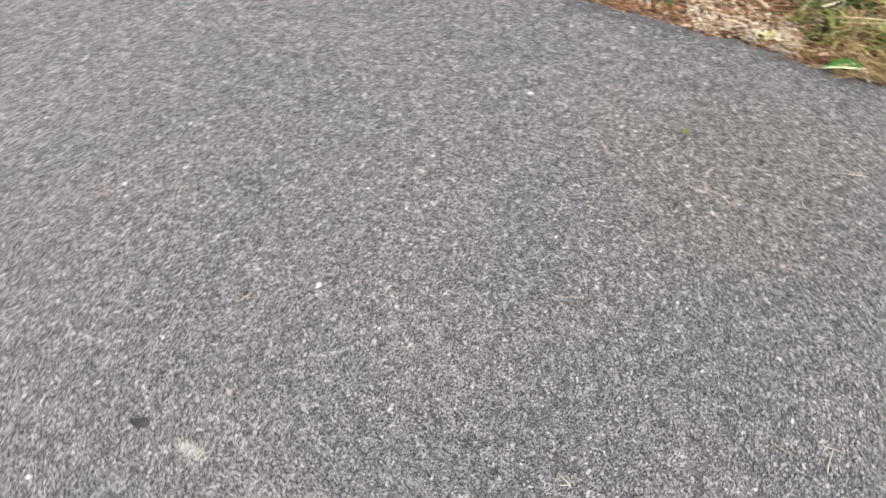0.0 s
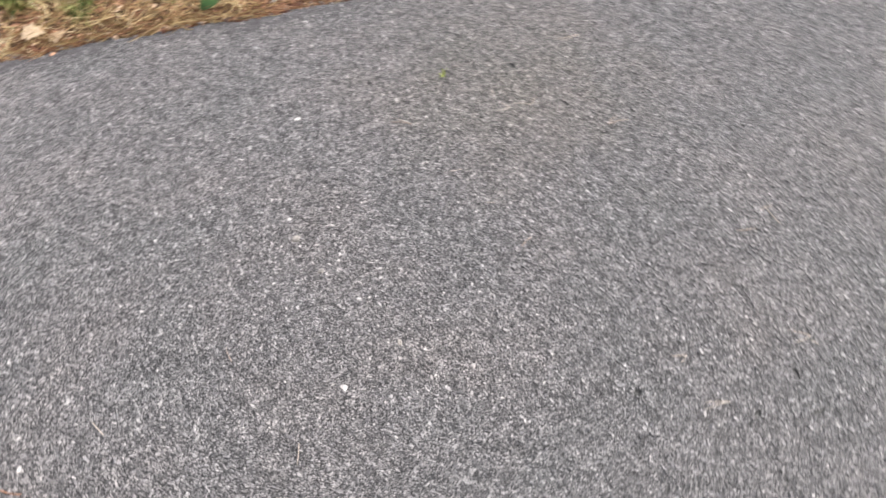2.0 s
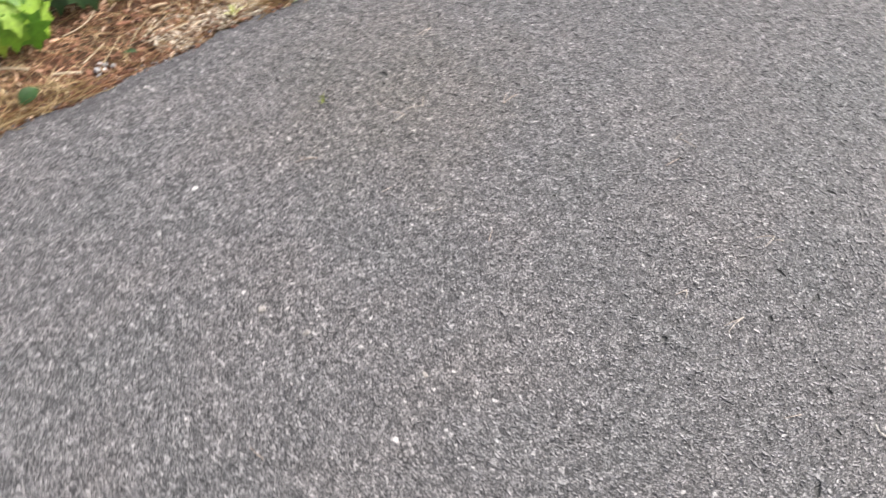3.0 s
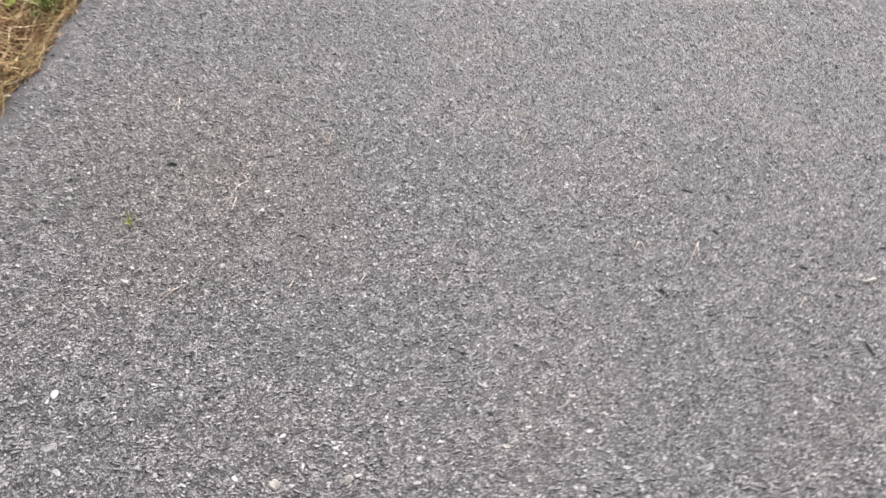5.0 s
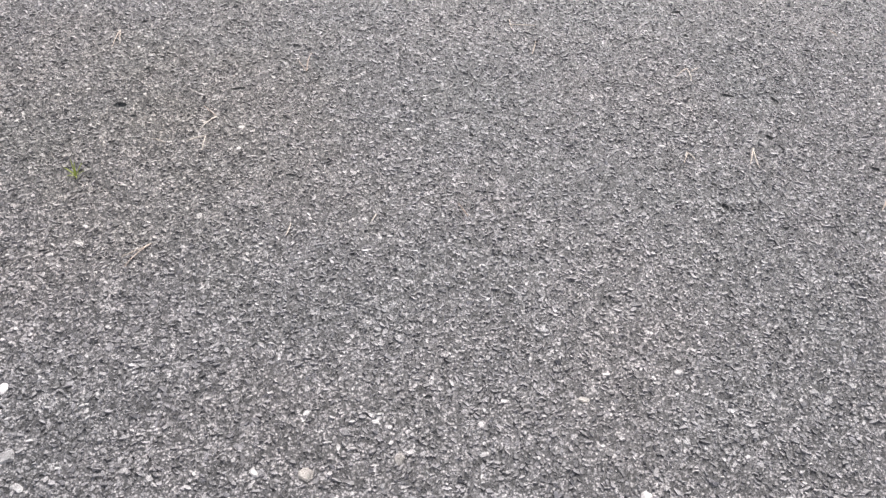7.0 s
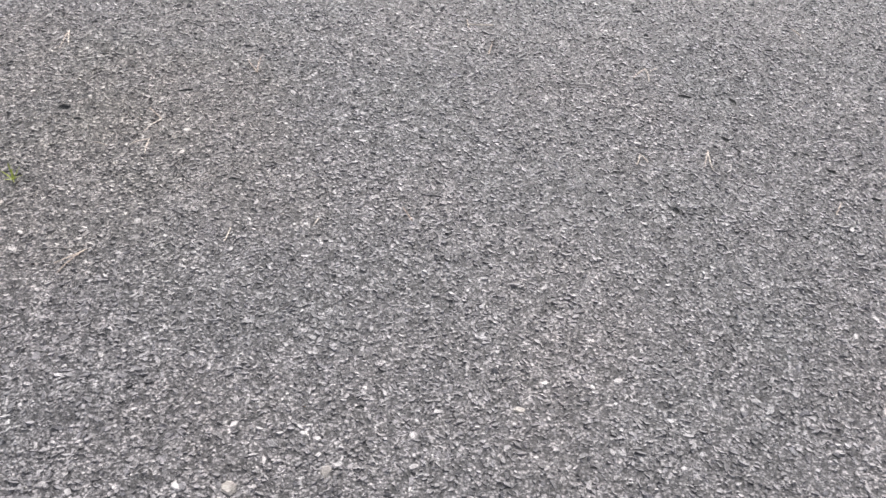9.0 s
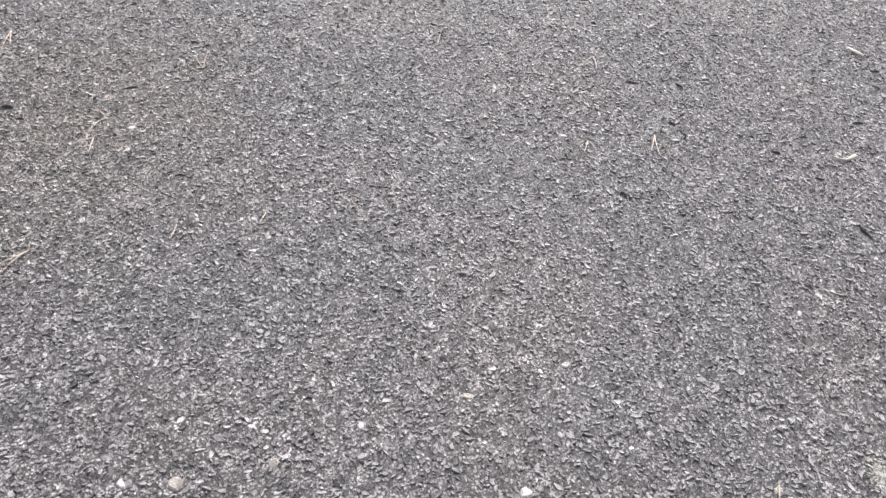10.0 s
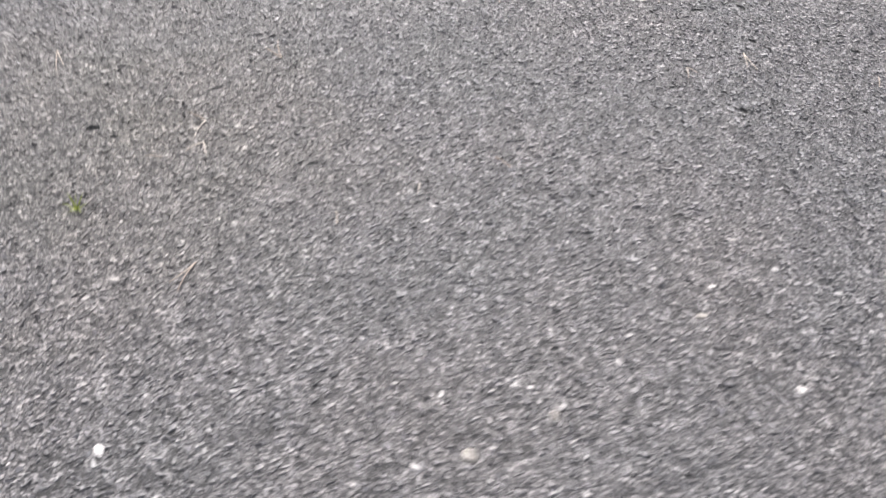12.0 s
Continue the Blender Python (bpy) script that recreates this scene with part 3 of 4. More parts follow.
# ---- fallen pine needles on the road ----
NEEDLES = [[(0.107, 0.77), (0.125, 0.72), (0.14, 0.787)], [(-0.087, 0.62), (-0.062, 0.581), (-0.093, 0.542)], [(-0.117, 0.509), (-0.082, 0.521), (-0.088, 0.479)],
           [(-0.183, 0.525), (-0.157, 0.51)], [(0.367, 0.277), (0.379, 0.239)], [(0.066, 0.262), (0.056, 0.231)], [(0.204, 0.244), (0.217, 0.266)],
           [(-0.282, 0.851), (-0.27, 0.919), (-0.266, 0.862)], [(0.915, 0.612), (0.953, 0.645), (0.945, 0.597)], [(0.958, 0.632), (0.978, 0.642)],
           [(0.826, 0.334), (0.844, 0.365), (0.852, 0.34)], [(0.957, 0.315), (0.984, 0.362), (0.971, 0.301)]]
NEEDLES += [[(0.602, 0.84), (0.605, 0.881)], [(0.644, 0.789), (0.623, 0.736)], [(-0.208, 0.191), (-0.168, 0.24), (-0.215, 0.215)], [(1.358, 0.765), (1.368, 0.739)],
            [(1.15, 0.157), (1.176, 0.185)], [(0.60, 0.86), (0.66, 0.85)],
            [(0.632, -0.5), (0.589, -0.475)], [(0.307, -0.827), (0.357, -0.814)], [(0.831, -0.434), (0.858, -0.389)], [(0.282, -0.511), (0.324, -0.515)]]
for path in NEEDLES:
    x0, y0 = path[1]
    pair = len(path) == 3
    ob = thing("pine_needles", (x0, y0, 0), "dry tan pair of pine needles fallen on asphalt" if pair else "single dry tan pine needle lying on asphalt", "pine needle", "pine needles on the road")
    for other in ([path[0]] + path[2:]):
        bm = bmesh.new()
        tube(bm, bend((0, 0), (other[0] - x0, other[1] - y0), 0.0015, rng.uniform(-0.06, 0.06), 6, 0.0036), [0.0010, 0.0010, 0.0010, 0.0009, 0.0008, 0.0007, 0.0004])
        part("needle", bm, needle_mat, ob)

# pale forked twig with a knobbed end
ob = thing("twig", (1.334, 0.231, 0), "pale bare forked twig with a knobbed end on asphalt", "twig")
bm = bmesh.new()
tube(bm, [(-0.025, 0.015, 0.0045), (-0.014, 0.003, 0.005), (-0.004, -0.001, 0.005), (0.006, 0.000, 0.005), (0.014, 0.002, 0.006), (0.020, 0.004, 0.006), (0.025, 0.006, 0.005)],
     [0.0012, 0.0018, 0.0022, 0.0028, 0.0044, 0.0046, 0.0022], 7)
part("stem", bm, bleached_wood, ob)
bm = bmesh.new()
tube(bm, bend((0.008, 0.0), (0.021, -0.030), 0.001, 0.08, 6, 0.0042), [0.0011, 0.0011, 0.0011, 0.0010, 0.0010, 0.0009, 0.0006])
part("side_shoot", bm, bleached_wood, ob)

# flat splinter of bleached wood
ob = thing("wood_splinter", (1.563, 0.578, 0), "flat bleached splinter of wood lying on asphalt", "splinter")
bm = bmesh.new()
tube(bm, bend((-0.012, 0.021), (0.011, -0.019), 0.001, 0.05, 6, 0.0045), [0.0018, 0.0034, 0.0042, 0.0044, 0.0040, 0.0030, 0.0012], 6, 0.5)
part("body", bm, bleached_wood, ob)


# thin reddish twig
ob = thing("twig", (0.388, -1.010, 0), "thin reddish brown twig lying on asphalt", "twig")
bm = bmesh.new()
tube(bm, bend((-0.016, -0.016), (0.015, 0.017), 0.001, 0.07, 6, 0.0042), [0.0015, 0.0014, 0.0014, 0.0013, 0.0012, 0.0011, 0.0007])
part("stem", bm, bark_mat, ob)


def blade(bm, foot, tip, width, sag, n=6, fold=0.25):
    """A grass blade: a folded strip that narrows to its tip and bows over."""
    foot, tip = Vector(foot), Vector(tip)
    side = (tip - foot).cross(Vector((0, 0, 1)))
    side = side.normalized() if side.length > 1e-5 else Vector((1, 0, 0))
    rows = []
    for i in range(n + 1):
        t = i / n
        p = foot.lerp(tip, t) + Vector((0, 0, sag * 4 * t * (1 - t)))
        w = width / 2 * (1 - t ** 2.2) + 0.0002
        rows.append([bm.verts.new(p - side * w + Vector((0, 0, fold * w))), bm.verts.new(p), bm.verts.new(p + side * w + Vector((0, 0, fold * w)))])
    for a, b in zip(rows, rows[1:]):
        for k in (0, 1):
            bm.faces.new((a[k], a[k + 1], b[k + 1], b[k]))


# tiny sprout in the asphalt
sprout = thing("weed_sprout", (-0.311, 0.435, 0), "tiny yellow-green weed sprout growing in asphalt", "weed")
for dx, dy, h in ((0.016, 0.008, 0.024), (-0.018, 0.006, 0.018), (0.006, -0.018, 0.010), (-0.006, 0.018, 0.026), (0.006, -0.003, 0.038), (-0.012, -0.012, 0.012), (0.018, -0.006, 0.014)):
    bm = bmesh.new()
    blade(bm, (0, 0, -0.001), (dx, dy, h), 0.0030, 0.002)
    part("blade", bm, sprout_mat, sprout)

# ---- verge: litter ----
def on_verge(n, y0, y1, d0, d1, power=1.0, soft=0.0):
    y = rng.uniform(y0, y1, n)
    y = np.where(rng.uniform(0, 1, n) < soft, y + rng.normal(0, 0.55, n), y)
    d = d0 + (d1 - d0) * rng.uniform(0, 1, n) ** power * np.where(rng.uniform(0, 1, n) < soft, 1 + 0.35 * np.abs(rng.normal(0, 1, n)), 1)
    x = edge_x(y) - d
    return x, y, np.where(d < 0.01, np.maximum(verge_z(x, y), 0.0), verge_z(x, y))


def strands(name, x, y, z, length, radius, mat, label, rise=0.02):
    """Many dry needles lying over one another, each with a bow of its own."""
    n, rings = len(x), 4
    turn = np.where(edge_x(y) - x < 0.06, 1.34 + rng.normal(0, 0.28, n), rng.uniform(0, 2 * np.pi, n))
    t = np.linspace(-0.5, 0.5, rings)[None]
    bow = rng.normal(0, 0.06, n)[:, None] * length[:, None]
    u, w = t * length[:, None], bow * (1 - 4 * t ** 2)
    lift = rng.uniform(-1, 1, n)[:, None] * rise * t * 2 + rng.uniform(0.001, 0.016, n)[:, None]
    lx = x[:, None] + u * np.cos(turn)[:, None] - w * np.sin(turn)[:, None]
    ly = y[:, None] + u * np.sin(turn)[:, None] + w * np.cos(turn)[:, None]
    lz = np.maximum(z[:, None] + lift, verge_z(lx, ly) + 0.001)
    lz = np.where(lx > edge_x(ly), np.maximum(lz, 0.002), lz)
    r = radius[:, None] * np.array([0.7, 1.0, 1.0, 0.4])[None]
    verts = []
    for k in range(3):
        a = 2 * np.pi * k / 3
        verts.append(np.stack([lx - np.sin(turn)[:, None] * r * np.cos(a), ly + np.cos(turn)[:, None] * r * np.cos(a), lz + r * np.sin(a)], -1))
    v = np.stack(verts, 2).reshape(-1, 3)
    first = (np.arange(n) * rings * 3)[:, None]
    f = []
    for q in range(rings - 1):
        for k in range(3):
            f += [q * 3 + k, q * 3 + (k + 1) % 3, q * 3 + 3 + (k + 1) % 3, q * 3 + 3 + k]
    ob = fast_mesh(name, v, (first + np.array(f)[None]).ravel(), np.full(n * 9, 4), mat)
    return tagged(ob, label, "pine straw", kind="stuff")


n = 7200
x, y, z = on_verge(n, -1.2, 1.7, 0.0, 0.85, 1.1, 0.4)
strands("pine_straw", x, y, z, rng.uniform(0.03, 0.11, n), rng.uniform(0.0006, 0.0011, n), straw_red, "loose reddish brown pine straw on the soil")
n = 4200
x, y, z = on_verge(n, -3.0, 3.2, 0.2, 1.6, 1.0, 0.7)
strands("pine_straw", x, y, z, rng.uniform(0.05, 0.14, n), rng.uniform(0.0008, 0.0016, n), straw_red, "thinner reddish pine straw further from the road")
n = 1700
x, y, z = on_verge(n, -1.5, 0.10, -0.005, 0.7, 1.1, 0.4)
x2, y2, z2 = on_verge(700, 0.25, 1.9, -0.01, 0.55, 1.1, 0.4)
x, y, z = np.concatenate([x, x2]), np.concatenate([y, y2]), np.concatenate([z, z2])
n = len(x)
strands("dry_grass", x, y, z + 0.004, rng.uniform(0.03, 0.13, n), rng.uniform(0.0007, 0.0016, n), straw_tan, "bleached dry grass stalks over the pine straw", 0.03)


def crumbs(name, x, y, z, size, mat, label, category, height=0.35):
    v, l, s = flat_chips(x, y, size, size * height)
    v = v.reshape(len(x), -1, 3)
    v[:, :, 2] += z[:, None] + 0.002
    return tagged(fast_mesh(name, v.reshape(-1, 3), l, s, mat), label, category, kind="stuff")


n = 4300
x, y, z = on_verge(n, -1.2, 1.7, -0.012, 0.8, 1.0, 0.6)
crumbs("bark_litter", x, y, z, rng.lognormal(math.log(0.0072), 0.45, n).clip(0.003, 0.022), bark_mat, "crumbled reddish bark and wood litter", "bark litter")
clump_y, clump_d = rng.uniform(0.37, 0.70, 34), 0.03 + np.abs(rng.normal(0, 0.055, 34))


def in_moss(n, wide):
    pick = rng.integers(0, 34, n)
    y = clump_y[pick] + rng.normal(0, wide, n)
    return edge_x(y) - np.maximum(clump_d[pick] + rng.normal(0, wide, n), 0.008), y


x, y = in_moss(560, 0.020)
crumbs("dry_moss", x, y, verge_z(x, y) + rng.uniform(0.003, 0.014, 560), rng.uniform(0.003, 0.012, 560), moss_mat, "bleached pale dry moss along the road edge", "moss", 0.5)
x, y = in_moss(260, 0.022)
strands("moss_fibres", x, y, verge_z(x, y) + 0.004, rng.uniform(0.014, 0.045, 260), rng.uniform(0.0008, 0.0018, 260), moss_mat, "short bleached fibres over the dry moss", 0.012)
x, y, z = on_verge(260, 0.70, 1.12, -0.008, 0.28)
strands("dry_grass", x, y, z + 0.010, rng.uniform(0.05, 0.15, 260), rng.uniform(0.0008, 0.0018, 260), straw_tan, "thick tan dry grass at the foot of green tufts", 0.05)
n = 1500
x, y, z = on_verge(n, 0.86, 1.75, -0.01, 0.45, 1.2, 0.2)
strands("dry_grass", x, y, z + 0.008, rng.uniform(0.03, 0.14, n), rng.uniform(0.0009, 0.0022, n), straw_tan, "dense pale orange straw lying past the grass tufts", 0.03)
x, y, z = on_verge(260, -0.7, 0.12, -0.006, 0.16)
strands("dry_grass", x, y, z + 0.006, rng.uniform(0.03, 0.12, 260), rng.uniform(0.0008, 0.0018, 260), straw_tan, "yellowish dry grass lying along the road edge", 0.04)
n = 260
x, y, z = on_verge(n, -1.9, 2.1, -0.01, 0.03)
crumbs("edge_grit", x, y, np.maximum(z, -0.004), rng.uniform(0.004, 0.010, n), chip_mat, "loose grey grit along the broken asphalt edge", "gravel", 0.5)

# split wood and bark slivers, flat and narrow
def slivers(name, x, y, z, length, width, mat, label, category):
    n = len(x)
    turn = rng.uniform(0, 2 * np.pi, n)[:, None]
    u = np.array([-0.5, -0.25, 0.3, 0.5, 0.2, -0.3])[None] * length[:, None] * rng.uniform(0.8, 1.1, (n, 6))
    w = np.array([-0.3, -0.5, -0.45, 0.2, 0.5, 0.45])[None] * width[:, None] * rng.uniform(0.7, 1.2, (n, 6))
    px, py = x[:, None] + u * np.cos(turn) - w * np.sin(turn), y[:, None] + u * np.sin(turn) + w * np.cos(turn)
    pz = z[:, None] + 0.006 + u * rng.normal(0, 0.22, (n, 1)) + w * rng.normal(0, 0.35, (n, 1)) + rng.uniform(0, 0.008, (n, 1))
    thick = (width * 0.3)[:, None]
    verts = np.concatenate([np.stack([px, py, pz - thick], -1), np.stack([px, py, pz], -1)], 1).reshape(-1, 3)
    k = np.arange(6)
    f = np.concatenate([np.stack([k, (k + 1) % 6, 6 + (k + 1) % 6, 6 + k], -1).ravel(), 6 + k])
    loops = ((np.arange(n) * 12)[:, None] + f[None]).ravel()
    return tagged(fast_mesh(name, verts, loops, np.tile(np.array([4] * 6 + [6]), n), mat), label, category, kind="stuff")


n = 1900
x, y, z = on_verge(n, -1.2, 1.7, 0.012, 0.75, 1.0, 0.6)
slivers("wood_slivers", x, y, z, rng.uniform(0.012, 0.045, n), rng.uniform(0.003, 0.011, n), bark_mat, "reddish and bleached splinters of bark and wood", "wood litter")

# white pebbles on the straw
PEBBLES = [(-0.992, 0.182, 0.020), (-0.989, 0.212, 0.017), (-0.975, 0.196, 0.015), (-0.962, 0.222, 0.016), (-1.005, 0.205, 0.013), (-0.970, 0.170, 0.012)]
for i, (x, y, size) in enumerate(PEBBLES):
    ob = new("pebble", WHITE_MESH[i % 3])
    ob.matrix_basis = pose(x, y, float(verge_z(x, y)) + 0.012, 10 * i, 8, 50 * i) @ Matrix.Diagonal((size, size, size * 1.4, 1))
    tagged(ob, "small whitish pebble lying on pine straw", "pebble", "white pebbles on the verge")


# sticks and wood chips
def stick(name, a, b, r, label, category, lift=0.014, sag=0.03, mat=wood_mat):
    mid = ((a[0] + b[0]) / 2, (a[1] + b[1]) / 2)
    bm = bmesh.new()
    tube(bm, bend((a[0] - mid[0], a[1] - mid[1]), (b[0] - mid[0], b[1] - mid[1]), 0.002, sag, 7), [r * (0.85 + 0.2 * math.sin(2.1 * i)) for i in range(8)], 7, 0.7)
    me = bpy.data.meshes.new(name)
    bm.to_mesh(me)
    bm.free()
    me.materials.append(mat)
    ob = new(name, me)
    ob.location = (*mid, float(verge_z(mid[0], mid[1])) + lift)
    return tagged(ob, label, category)


stick("wood_stick", (-1.075, 0.086), (-1.008, 0.141), 0.0060, "short pale barkless stick on pine straw", "stick", sag=0.01)
stick("wood_stick", (-1.211, 0.001), (-1.129, 0.050), 0.0050, "short weathered pale stick on pine straw", "stick", sag=-0.03)
stick("dry_stalk", (-1.028, 0.168), (-1.058, 0.271), 0.0026, "straight tan dry stalk on pine straw", "stalk", 0.018)
stick("dry_stalk", (-1.173, 0.212), (-1.203, 0.362), 0.0024, "long bent tan dry stalk on pine straw", "stalk", 0.02, 0.15)
stick("dry_stalk", (-1.16, -0.13), (-1.22, 0.02), 0.0024, "thin brown dry stalk on pine straw", "stalk", 0.02, -0.06)
stick("dry_stalk", (-0.99, 0.30), (-0.93, 0.47), 0.0018, "thin brown dry stalk near the road edge", "stalk", 0.012, 0.05, bark_mat)
stick("wood_stick", (-0.934, 0.428), (-0.923, 0.491), 0.0045, "short bleached stick at the road edge", "stick", 0.012)
stick("wood_stick", (-1.19, 0.60), (-1.175, 0.645), 0.0055, "short bleached stick among red bark litter", "stick")
for a, b in (((-1.25, 0.675), (-1.205, 0.70)), ((-1.30, 0.60), (-1.25, 0.62)), ((-1.16, 0.70), (-1.13, 0.735)), ((-1.10, 0.36), (-1.075, 0.40))):
    stick("bark_flake", a, b, 0.009, "curled pinkish bark flake on pine straw", "bark flake", 0.012, 0.0, bark_mat)["group"] = "bark flakes on the verge"


# ---- leaves and plants ----
def lobed_leaf(bm, length, droop, lobes=5):
    """A maple-like leaf on the x axis: pointed lobes, folded along the midrib, tip drooping."""
    outline = [(0.0, 0.0), (0.10, 0.20), (0.02, 0.42), (0.28, 0.34), (0.36, 0.56), (0.52, 0.30), (0.72, 0.34), (0.74, 0.16), (1.0, 0.0)]
    spine_x = [0.0, 0.12, 0.22, 0.34, 0.46, 0.58, 0.72, 0.86, 1.0]

    def at(u, v):
        return Vector((u * length, v * length, length * (0.16 * abs(v) - droop * u * u - 0.10 * v * v)))
    spine = [bm.verts.new(at(u, 0)) for u in spine_x]
    for sgn in (1, -1):
        rim = [spine[0]] + [bm.verts.new(at(u, sgn * v)) for u, v in outline[1:-1]] + [spine[-1]]
        for i in range(8):
            q = [spine[i], rim[i], rim[i + 1], spine[i + 1]]
            q = [v for k, v in enumerate(q) if v not in q[:k]]
            bm.faces.new(q if sgn < 0 else list(reversed(q)))


# leaves of a seedling, layer by layer: x, y, height, turn, length, tilt; the lower ones hang
HANGING = [(0.02, -0.07, 0.150, -60, 0.120, 60), (0.07, -0.03, 0.142, -42, 0.130, 62), (0.11, 0.00, 0.150, -28, 0.125, 58), (0.13, 0.035, 0.140, -14, 0.130, 62),
           (0.10, 0.08, 0.150, 8, 0.125, 58), (0.05, 0.12, 0.150, 40, 0.120, 56), (-0.02, 0.14, 0.140, 75, 0.115, 55), (-0.05, -0.08, 0.140, -110, 0.115, 50)]
MIDDLE = [(0.05, -0.03, 0.175, -48, 0.120, 38), (0.08, 0.02, 0.182, -20, 0.125, 40), (0.05, 0.07, 0.176, 18, 0.120, 42), (-0.02, -0.06, 0.172, -92, 0.115, 42), (0.00, 0.10, 0.176, 62, 0.115, 38)]
UPPER = [(0.00, 0.00, 0.200, -32, 0.110, 20), (0.02, 0.04, 0.207, 12, 0.115, 17), (-0.03, -0.02, 0.202, -112, 0.105, 20), (-0.04, 0.05, 0.205, 92, 0.105, 18), (-0.06, 0.01, 0.212, 170, 0.100, 14)]


def seedling(x, y, size, leaves, mat, label):
    plant = thing("maple_seedling", (x, y, float(verge_z(x, y))), label, "seedling")
    bm = bmesh.new()
    tube(bm, [Vector(p) * size for p in ((0, 0, -0.01), (0.005, 0.0, 0.06), (0.0, 0.01, 0.12), (0.008, 0.012, 0.19))], [0.0035, 0.003, 0.0026, 0.0016], 6)
    part("stem", bm, wood_mat, plant, "thin brown stem")
    for dx, dy, h, turn, length, tilt in leaves:
        dx, dy, h, length = dx * size, dy * size, h * size, length * size
        bm = bmesh.new()
        lobed_leaf(bm, length, 0.22)
        leaf = part("leaf", bm, mat, plant)
        leaf.matrix_basis = pose(dx, dy, h, rng.normal(0, 11), tilt + rng.normal(0, 5), turn + rng.normal(0, 6))
        bm = bmesh.new()
        tube(bm, [(0, 0, 0), Vector((-0.5 * dx, -0.5 * dy, 0.012)), Vector((0.005 - dx, 0.010 - dy, 0.80 * 0.19 * size - h))], [0.0011, 0.0010, 0.0012], 5)
        stalk = part("leaf_stalk", bm, sprout_mat, plant)
        stalk.location = (dx, dy, h)


seedling(-1.315, 0.090, 1.0, HANGING + MIDDLE + UPPER, maple_leaf_mat, "young plant with bright green lobed leaves in pine straw")
seedling(-1.335, 0.335, 0.95, HANGING + MIDDLE + UPPER[:3], dark_leaf_mat, "darker green lobed seedling behind the bright one")


def simple_leaf(name, at, turn, length, width, mat, label, tilt=(0, 0)):
    bm = bmesh.new()
    rows = []
    for i in range(8):
        t = i / 7
        w = width / 2 * math.sin(math.pi * min(1, t * 0.94 + 0.05)) ** 0.7
        zz = -0.12 * length * (2 * t - 1) ** 2
        rows.append([bm.verts.new((length * (t - 0.5), s * w, zz + 0.18 * abs(s) * w)) for s in (-1, -0.5, 0, 0.5, 1)])
    for a, b in zip(rows, rows[1:]):
        for k in range(4):
            bm.faces.new((a[k], b[k], b[k + 1], a[k + 1]))
    me = bpy.data.meshes.new(name)
    bm.to_mesh(me)
    bm.free()
    me.materials.append(mat)
    me.shade_smooth()
    ob = new(name, me)
    ob.matrix_basis = pose(*at, tilt[0], tilt[1], turn)
    return tagged(ob, label, "leaf")


simple_leaf("green_leaf", (-1.020, -0.032, 0.026), 100, 0.070, 0.052, dark_leaf_mat, "single dark green rounded leaf on dry straw", (14, -10))
simple_leaf("green_leaf", (-0.957, 0.290, 0.014), 40, 0.045, 0.018, dark_leaf_mat, "small grey-green leaf at the road edge", (10, 0))
for x, y, turn, length in ((-1.16, -0.60, 60, 0.075), (-1.12, -0.50, -20, 0.065), (-1.30, 0.66, 120, 0.05), (-1.27, -0.30, 200, 0.06)):
    bm = bmesh.new()
    lobed_leaf(bm, length, 0.12)
    me = bpy.data.meshes.new("dead_leaf")
    bm.to_mesh(me)
    bm.free()
    me.materials.append(dead_leaf_mat)
    ob = new("dead_leaf", me)
    ob.matrix_basis = pose(x, y, float(verge_z(x, y)) + 0.018, 12, -6, turn)
    tagged(ob, "curled tan dead lobed leaf on dry straw", "leaf", "dead leaves on the verge")


def tuft(x, y, count, height, reach, width, mat, label):
    """Grass blades that fan out from one root."""
    bm = bmesh.new()
    for _ in range(count):
        a, q = rng.uniform(0, 2 * math.pi), rng.uniform(0.25, 1.0)
        h = height * rng.uniform(0.4, 1.0) * (1.15 - 0.7 * q)
        fx, fy = rng.normal(0, 0.012, 2)
        blade(bm, (fx, fy, -0.004), (fx + reach * q * math.cos(a), fy + reach * q * math.sin(a), h), width * rng.uniform(0.6, 1.2), 0.25 * h + 0.01)
    me = bpy.data.meshes.new("grass_tuft")
    bm.to_mesh(me)
    bm.free()
    me.materials.append(mat)
    ob = new("grass_tuft", me)
    ob.location = (x, y, float(verge_z(x, y)))
    return tagged(ob, label, "grass", "grass tufts on the verge")


TUFTS = [(-0.90, 0.82, 46, 0.10, 0.13, 0.009), (-0.88, 0.97, 50, 0.11, 0.14, 0.009), (-1.08, 0.92, 50, 0.14, 0.17, 0.008), (-0.90, 1.14, 26, 0.08, 0.10, 0.006),
         (-0.72, 1.38, 44, 0.09, 0.10, 0.008), (-0.76, 1.50, 46, 0.11, 0.13, 0.009), (-1.30, 0.74, 46, 0.11, 0.12, 0.009), (-1.36, 0.86, 50, 0.17, 0.17, 0.009),
         (-1.16, 0.80, 40, 0.10, 0.12, 0.008), (-1.20, -0.08, 16, 0.05, 0.06, 0.005), (-1.24, -0.37, 40, 0.10, 0.13, 0.007)]
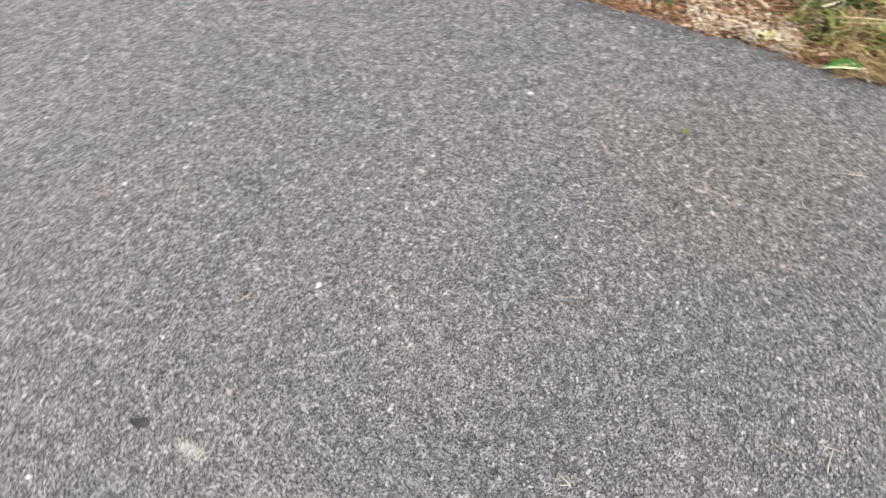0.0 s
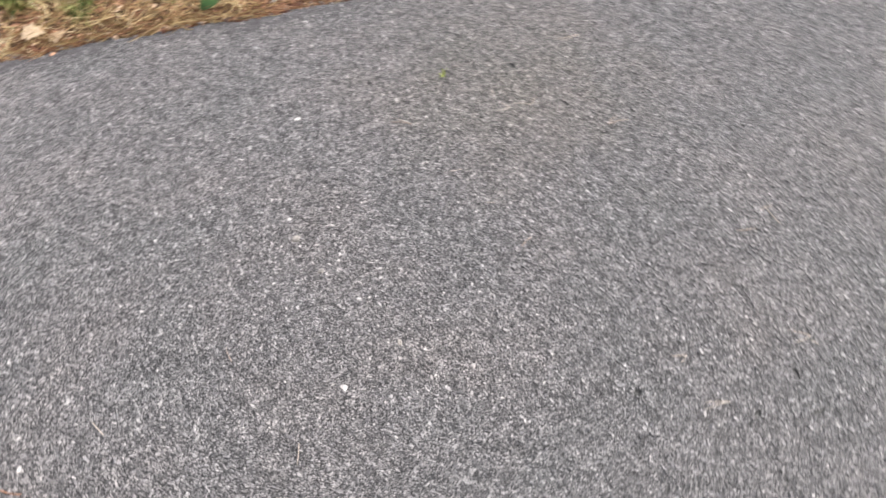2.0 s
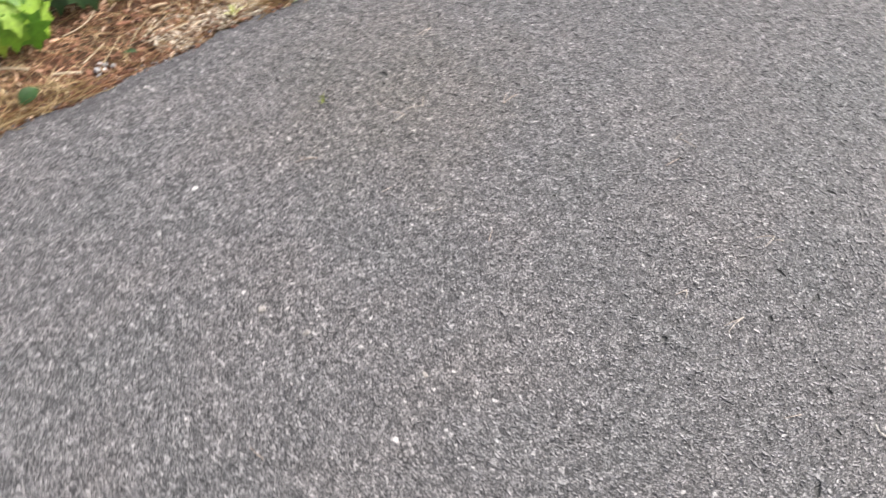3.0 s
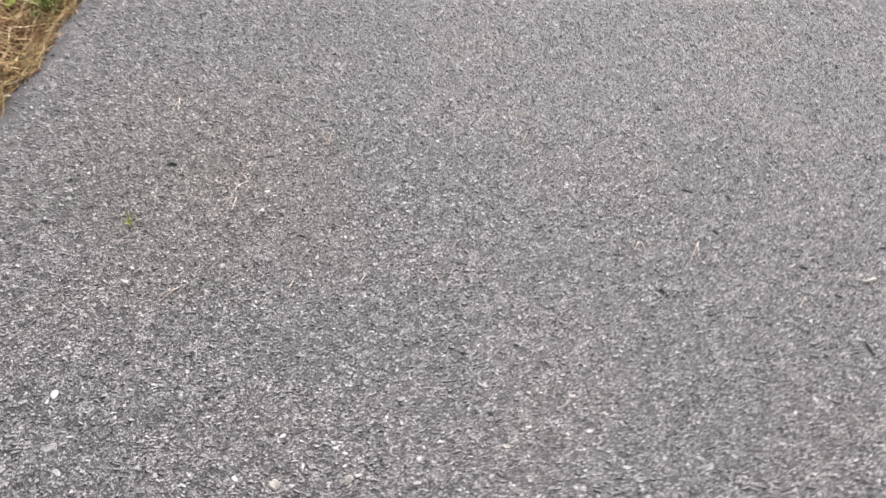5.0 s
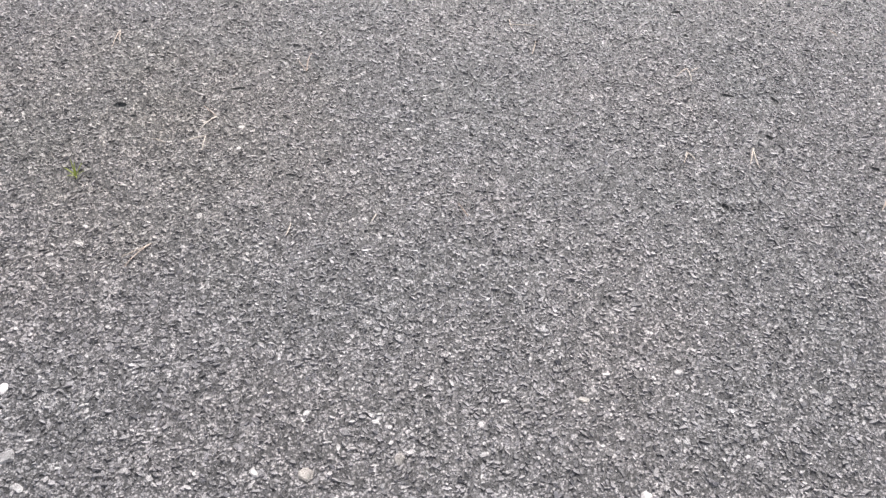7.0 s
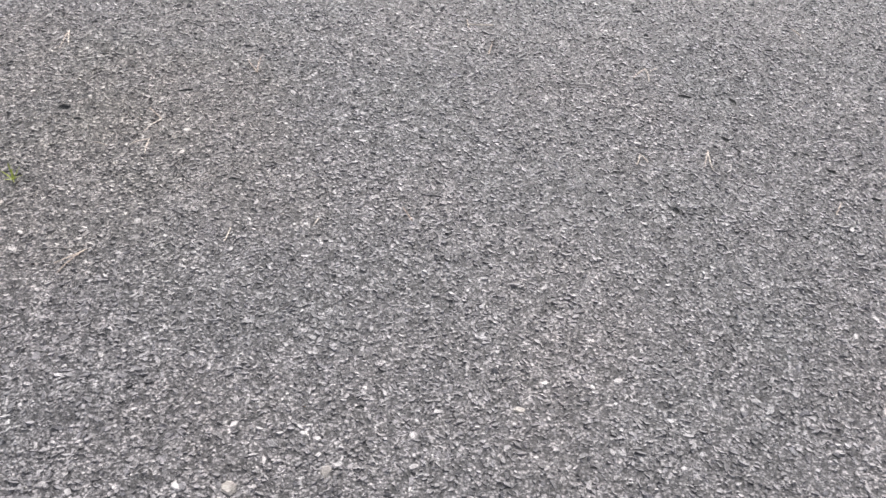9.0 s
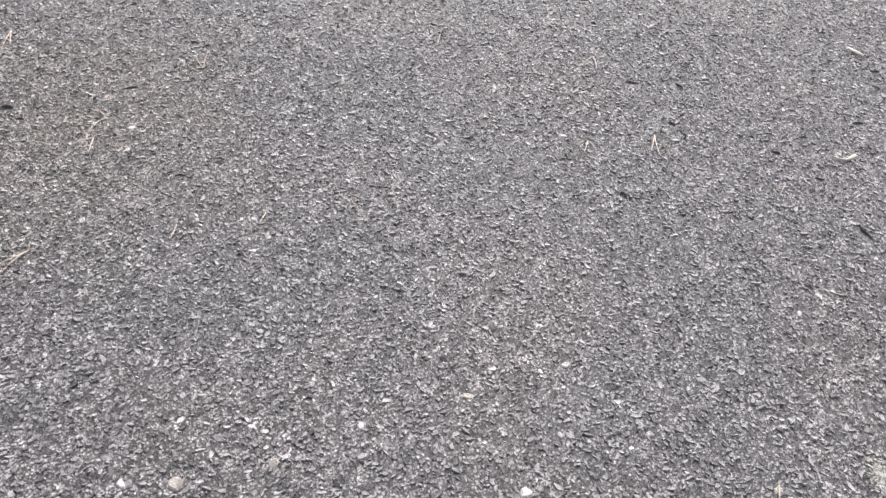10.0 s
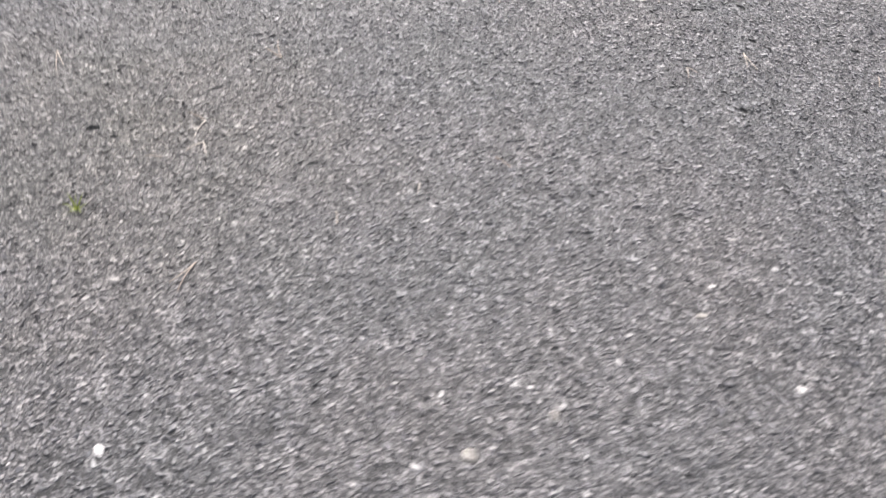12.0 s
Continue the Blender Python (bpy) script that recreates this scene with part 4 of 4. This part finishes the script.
TUFTS += [(-1.40, -0.42, 46, 0.13, 0.16, 0.008), (-1.17, -0.42, 26, 0.07, 0.09, 0.006), (-1.32, -0.58, 50, 0.12, 0.16, 0.009), (-1.27, -0.84, 40, 0.10, 0.13, 0.007),
          (-1.13, -0.13, 18, 0.05, 0.07, 0.005), (-1.42, -0.15, 36, 0.10, 0.13, 0.007), (-1.20, 0.44, 12, 0.04, 0.05, 0.005), (-1.40, 0.46, 40, 0.12, 0.14, 0.009),
          (-0.945, 0.70, 24, 0.05, 0.06, 0.006), (-0.87, 0.775, 22, 0.06, 0.07, 0.006), (-1.00, 0.76, 34, 0.09, 0.10, 0.007)]
for x, y, count, height, reach, width in TUFTS:
    tuft(x, y, count, height, reach, width, grass_mat, "green and yellowing grass tuft on the verge" if height < 0.1 else "taller green grass tuft among dry straw")
for x, y in ((-1.27, 0.63), (-1.21, 0.72), (-1.34, 0.58), (-1.12, 0.77), (-1.30, 0.42), (-1.27, 0.51), (-1.13, 0.71), (-1.09, 0.83), (-1.03, 0.82)):
    tuft(x, y, 36, 0.11, 0.12, 0.014, dark_leaf_mat, "low dark green broad-bladed weed on the verge")
stick("dry_stalk", (-0.915, 0.745), (-0.965, 0.985), 0.0024, "long bleached grass stalk leaning over green grass", "stalk", 0.045, 0.05)
stick("dry_stalk", (-0.95, 0.79), (-1.15, 0.96), 0.0022, "long bleached grass stalk lying across grass tufts", "stalk", 0.05, -0.04)
tuft(-0.94, 0.88, 30, 0.09, 0.20, 0.006, straw_tan, "bleached dry grass tuft hanging towards the road")
tuft(-1.04, 0.98, 26, 0.11, 0.20, 0.006, straw_tan, "bleached dry grass tuft among green grass")
tuft(-1.24, -0.48, 26, 0.07, 0.16, 0.006, straw_tan, "bleached dry grass tuft lying over pine straw")

# broad bright blade that leans out over the asphalt, whitish along one edge
broad = thing("broad_grass_blade", (-0.744, 0.843, 0.0), "broad bright green grass blade hanging over asphalt", "grass blade")
rib = [Vector((0.000, 0.062, 0.016)), Vector((0.008, 0.030, 0.022)), Vector((0.016, 0.000, 0.024)), Vector((0.022, -0.032, 0.022)), Vector((0.028, -0.062, 0.016))]
bm = bmesh.new()
rows = []
for p, w in zip(rib, (0.014, 0.030, 0.040, 0.034, 0.005)):
    rows.append([bm.verts.new(p + Vector((-f * w, 0.006 * f, 0.25 * w * math.sin(2.2 * f)))) for f in (0, 0.3, 0.65, 1.0)])
for a, b in zip(rows, rows[1:]):
    for k in range(3):
        bm.faces.new((a[k], b[k], b[k + 1], a[k + 1]))
bmesh.ops.solidify(bm, geom=bm.faces[:], thickness=0.0006)
part("leaf_blade", bm, bright_blade, broad)
bm = bmesh.new()
tube(bm, rib, [0.0042, 0.0041, 0.0038, 0.0033, 0.0014], 6, 0.6)
part("pale_edge", bm, blade_rib, broad, "whitish rolled edge of the blade")
bm = bmesh.new()
tube(bm, [(-0.004, 0.060, 0.018), (0.012, 0.066, 0.016), (0.030, 0.076, 0.008), (0.040, 0.080, 0.004)], [0.0070, 0.0068, 0.0058, 0.0036], 7, 0.7)
part("sheath", bm, needle_mat, broad, "dry beige torn sheath")

# small growth between moss and grass
weed = thing("weed_sprout", (-0.838, 0.618, float(verge_z(-0.838, 0.618)) + 0.004), "small yellow-green sprout among pale moss", "weed")
for dx, dy, h in ((0.030, -0.016, 0.022), (0.022, 0.034, 0.026), (-0.026, 0.016, 0.030), (-0.008, -0.034, 0.024), (0.006, 0.012, 0.044)):
    bm = bmesh.new()
    blade(bm, (0, 0, 0), (dx, dy, h), 0.014, 0.006)
    part("leaf", bm, pale_sprout, weed)
stick("dry_stalk", (-0.845, 0.705), (-0.815, 0.722), 0.0032, "short hooked pale stalk by the grass", "stalk", 0.02, 0.4)
stick("dry_stalk", (-0.951, 0.758), (-1.141, 0.936), 0.0036, "thick bleached grass stalk leaning over tufts", "stalk", 0.055, 0.03)
stick("dry_stalk", (-0.917, 0.752), (-0.965, 0.970), 0.0032, "flattened bleached grass stalk over green grass", "stalk", 0.05, -0.03)
stick("wood_stick", (-0.730, 1.262), (-0.707, 1.385), 0.0032, "thin pale stick on bare soil", "stick", 0.010, 0.04)
for a, b in (((-1.034, 0.570), (-1.004, 0.600)), ((-1.066, 0.480), (-1.042, 0.526)), ((-1.012, 0.588), (-0.992, 0.604))):
    stick("bark_flake", a, b, 0.008, "pale pinkish bark flake on red litter", "bark flake", 0.012, 0.0, dead_leaf_mat)["group"] = "bark flakes on the verge"
tuft(-0.775, 1.02, 36, 0.06, 0.12, 0.006, straw_tan, "tan dry grass fan drooping onto the asphalt")
simple_leaf("green_leaf", (-0.820, 1.378, 0.030), 70, 0.060, 0.030, sprout_mat, "pale green leaf standing over bare soil", (10, -15))

# pale stone and bleached leaf on the litter under the dark seedling
ob = new("pebble", GREY_MESH[4])
ob.matrix_basis = pose(-1.185, 0.484, float(verge_z(-1.185, 0.484)) + 0.012, 6, -8, 25) @ Matrix.Diagonal((0.062, 0.054, 0.075, 1))
tagged(ob, "rounded pale grey stone lying on red litter", "stone")
simple_leaf("dead_leaf", (-1.135, 0.552, float(verge_z(-1.135, 0.552)) + 0.026), 35, 0.055, 0.036, straw_tan, "bleached yellowish dead leaf on red litter", (18, -20))
simple_leaf("green_leaf", (-1.105, 0.602, 0.085), -35, 0.045, 0.018, sprout_mat, "pale green leaf standing among dark weeds", (20, 20))
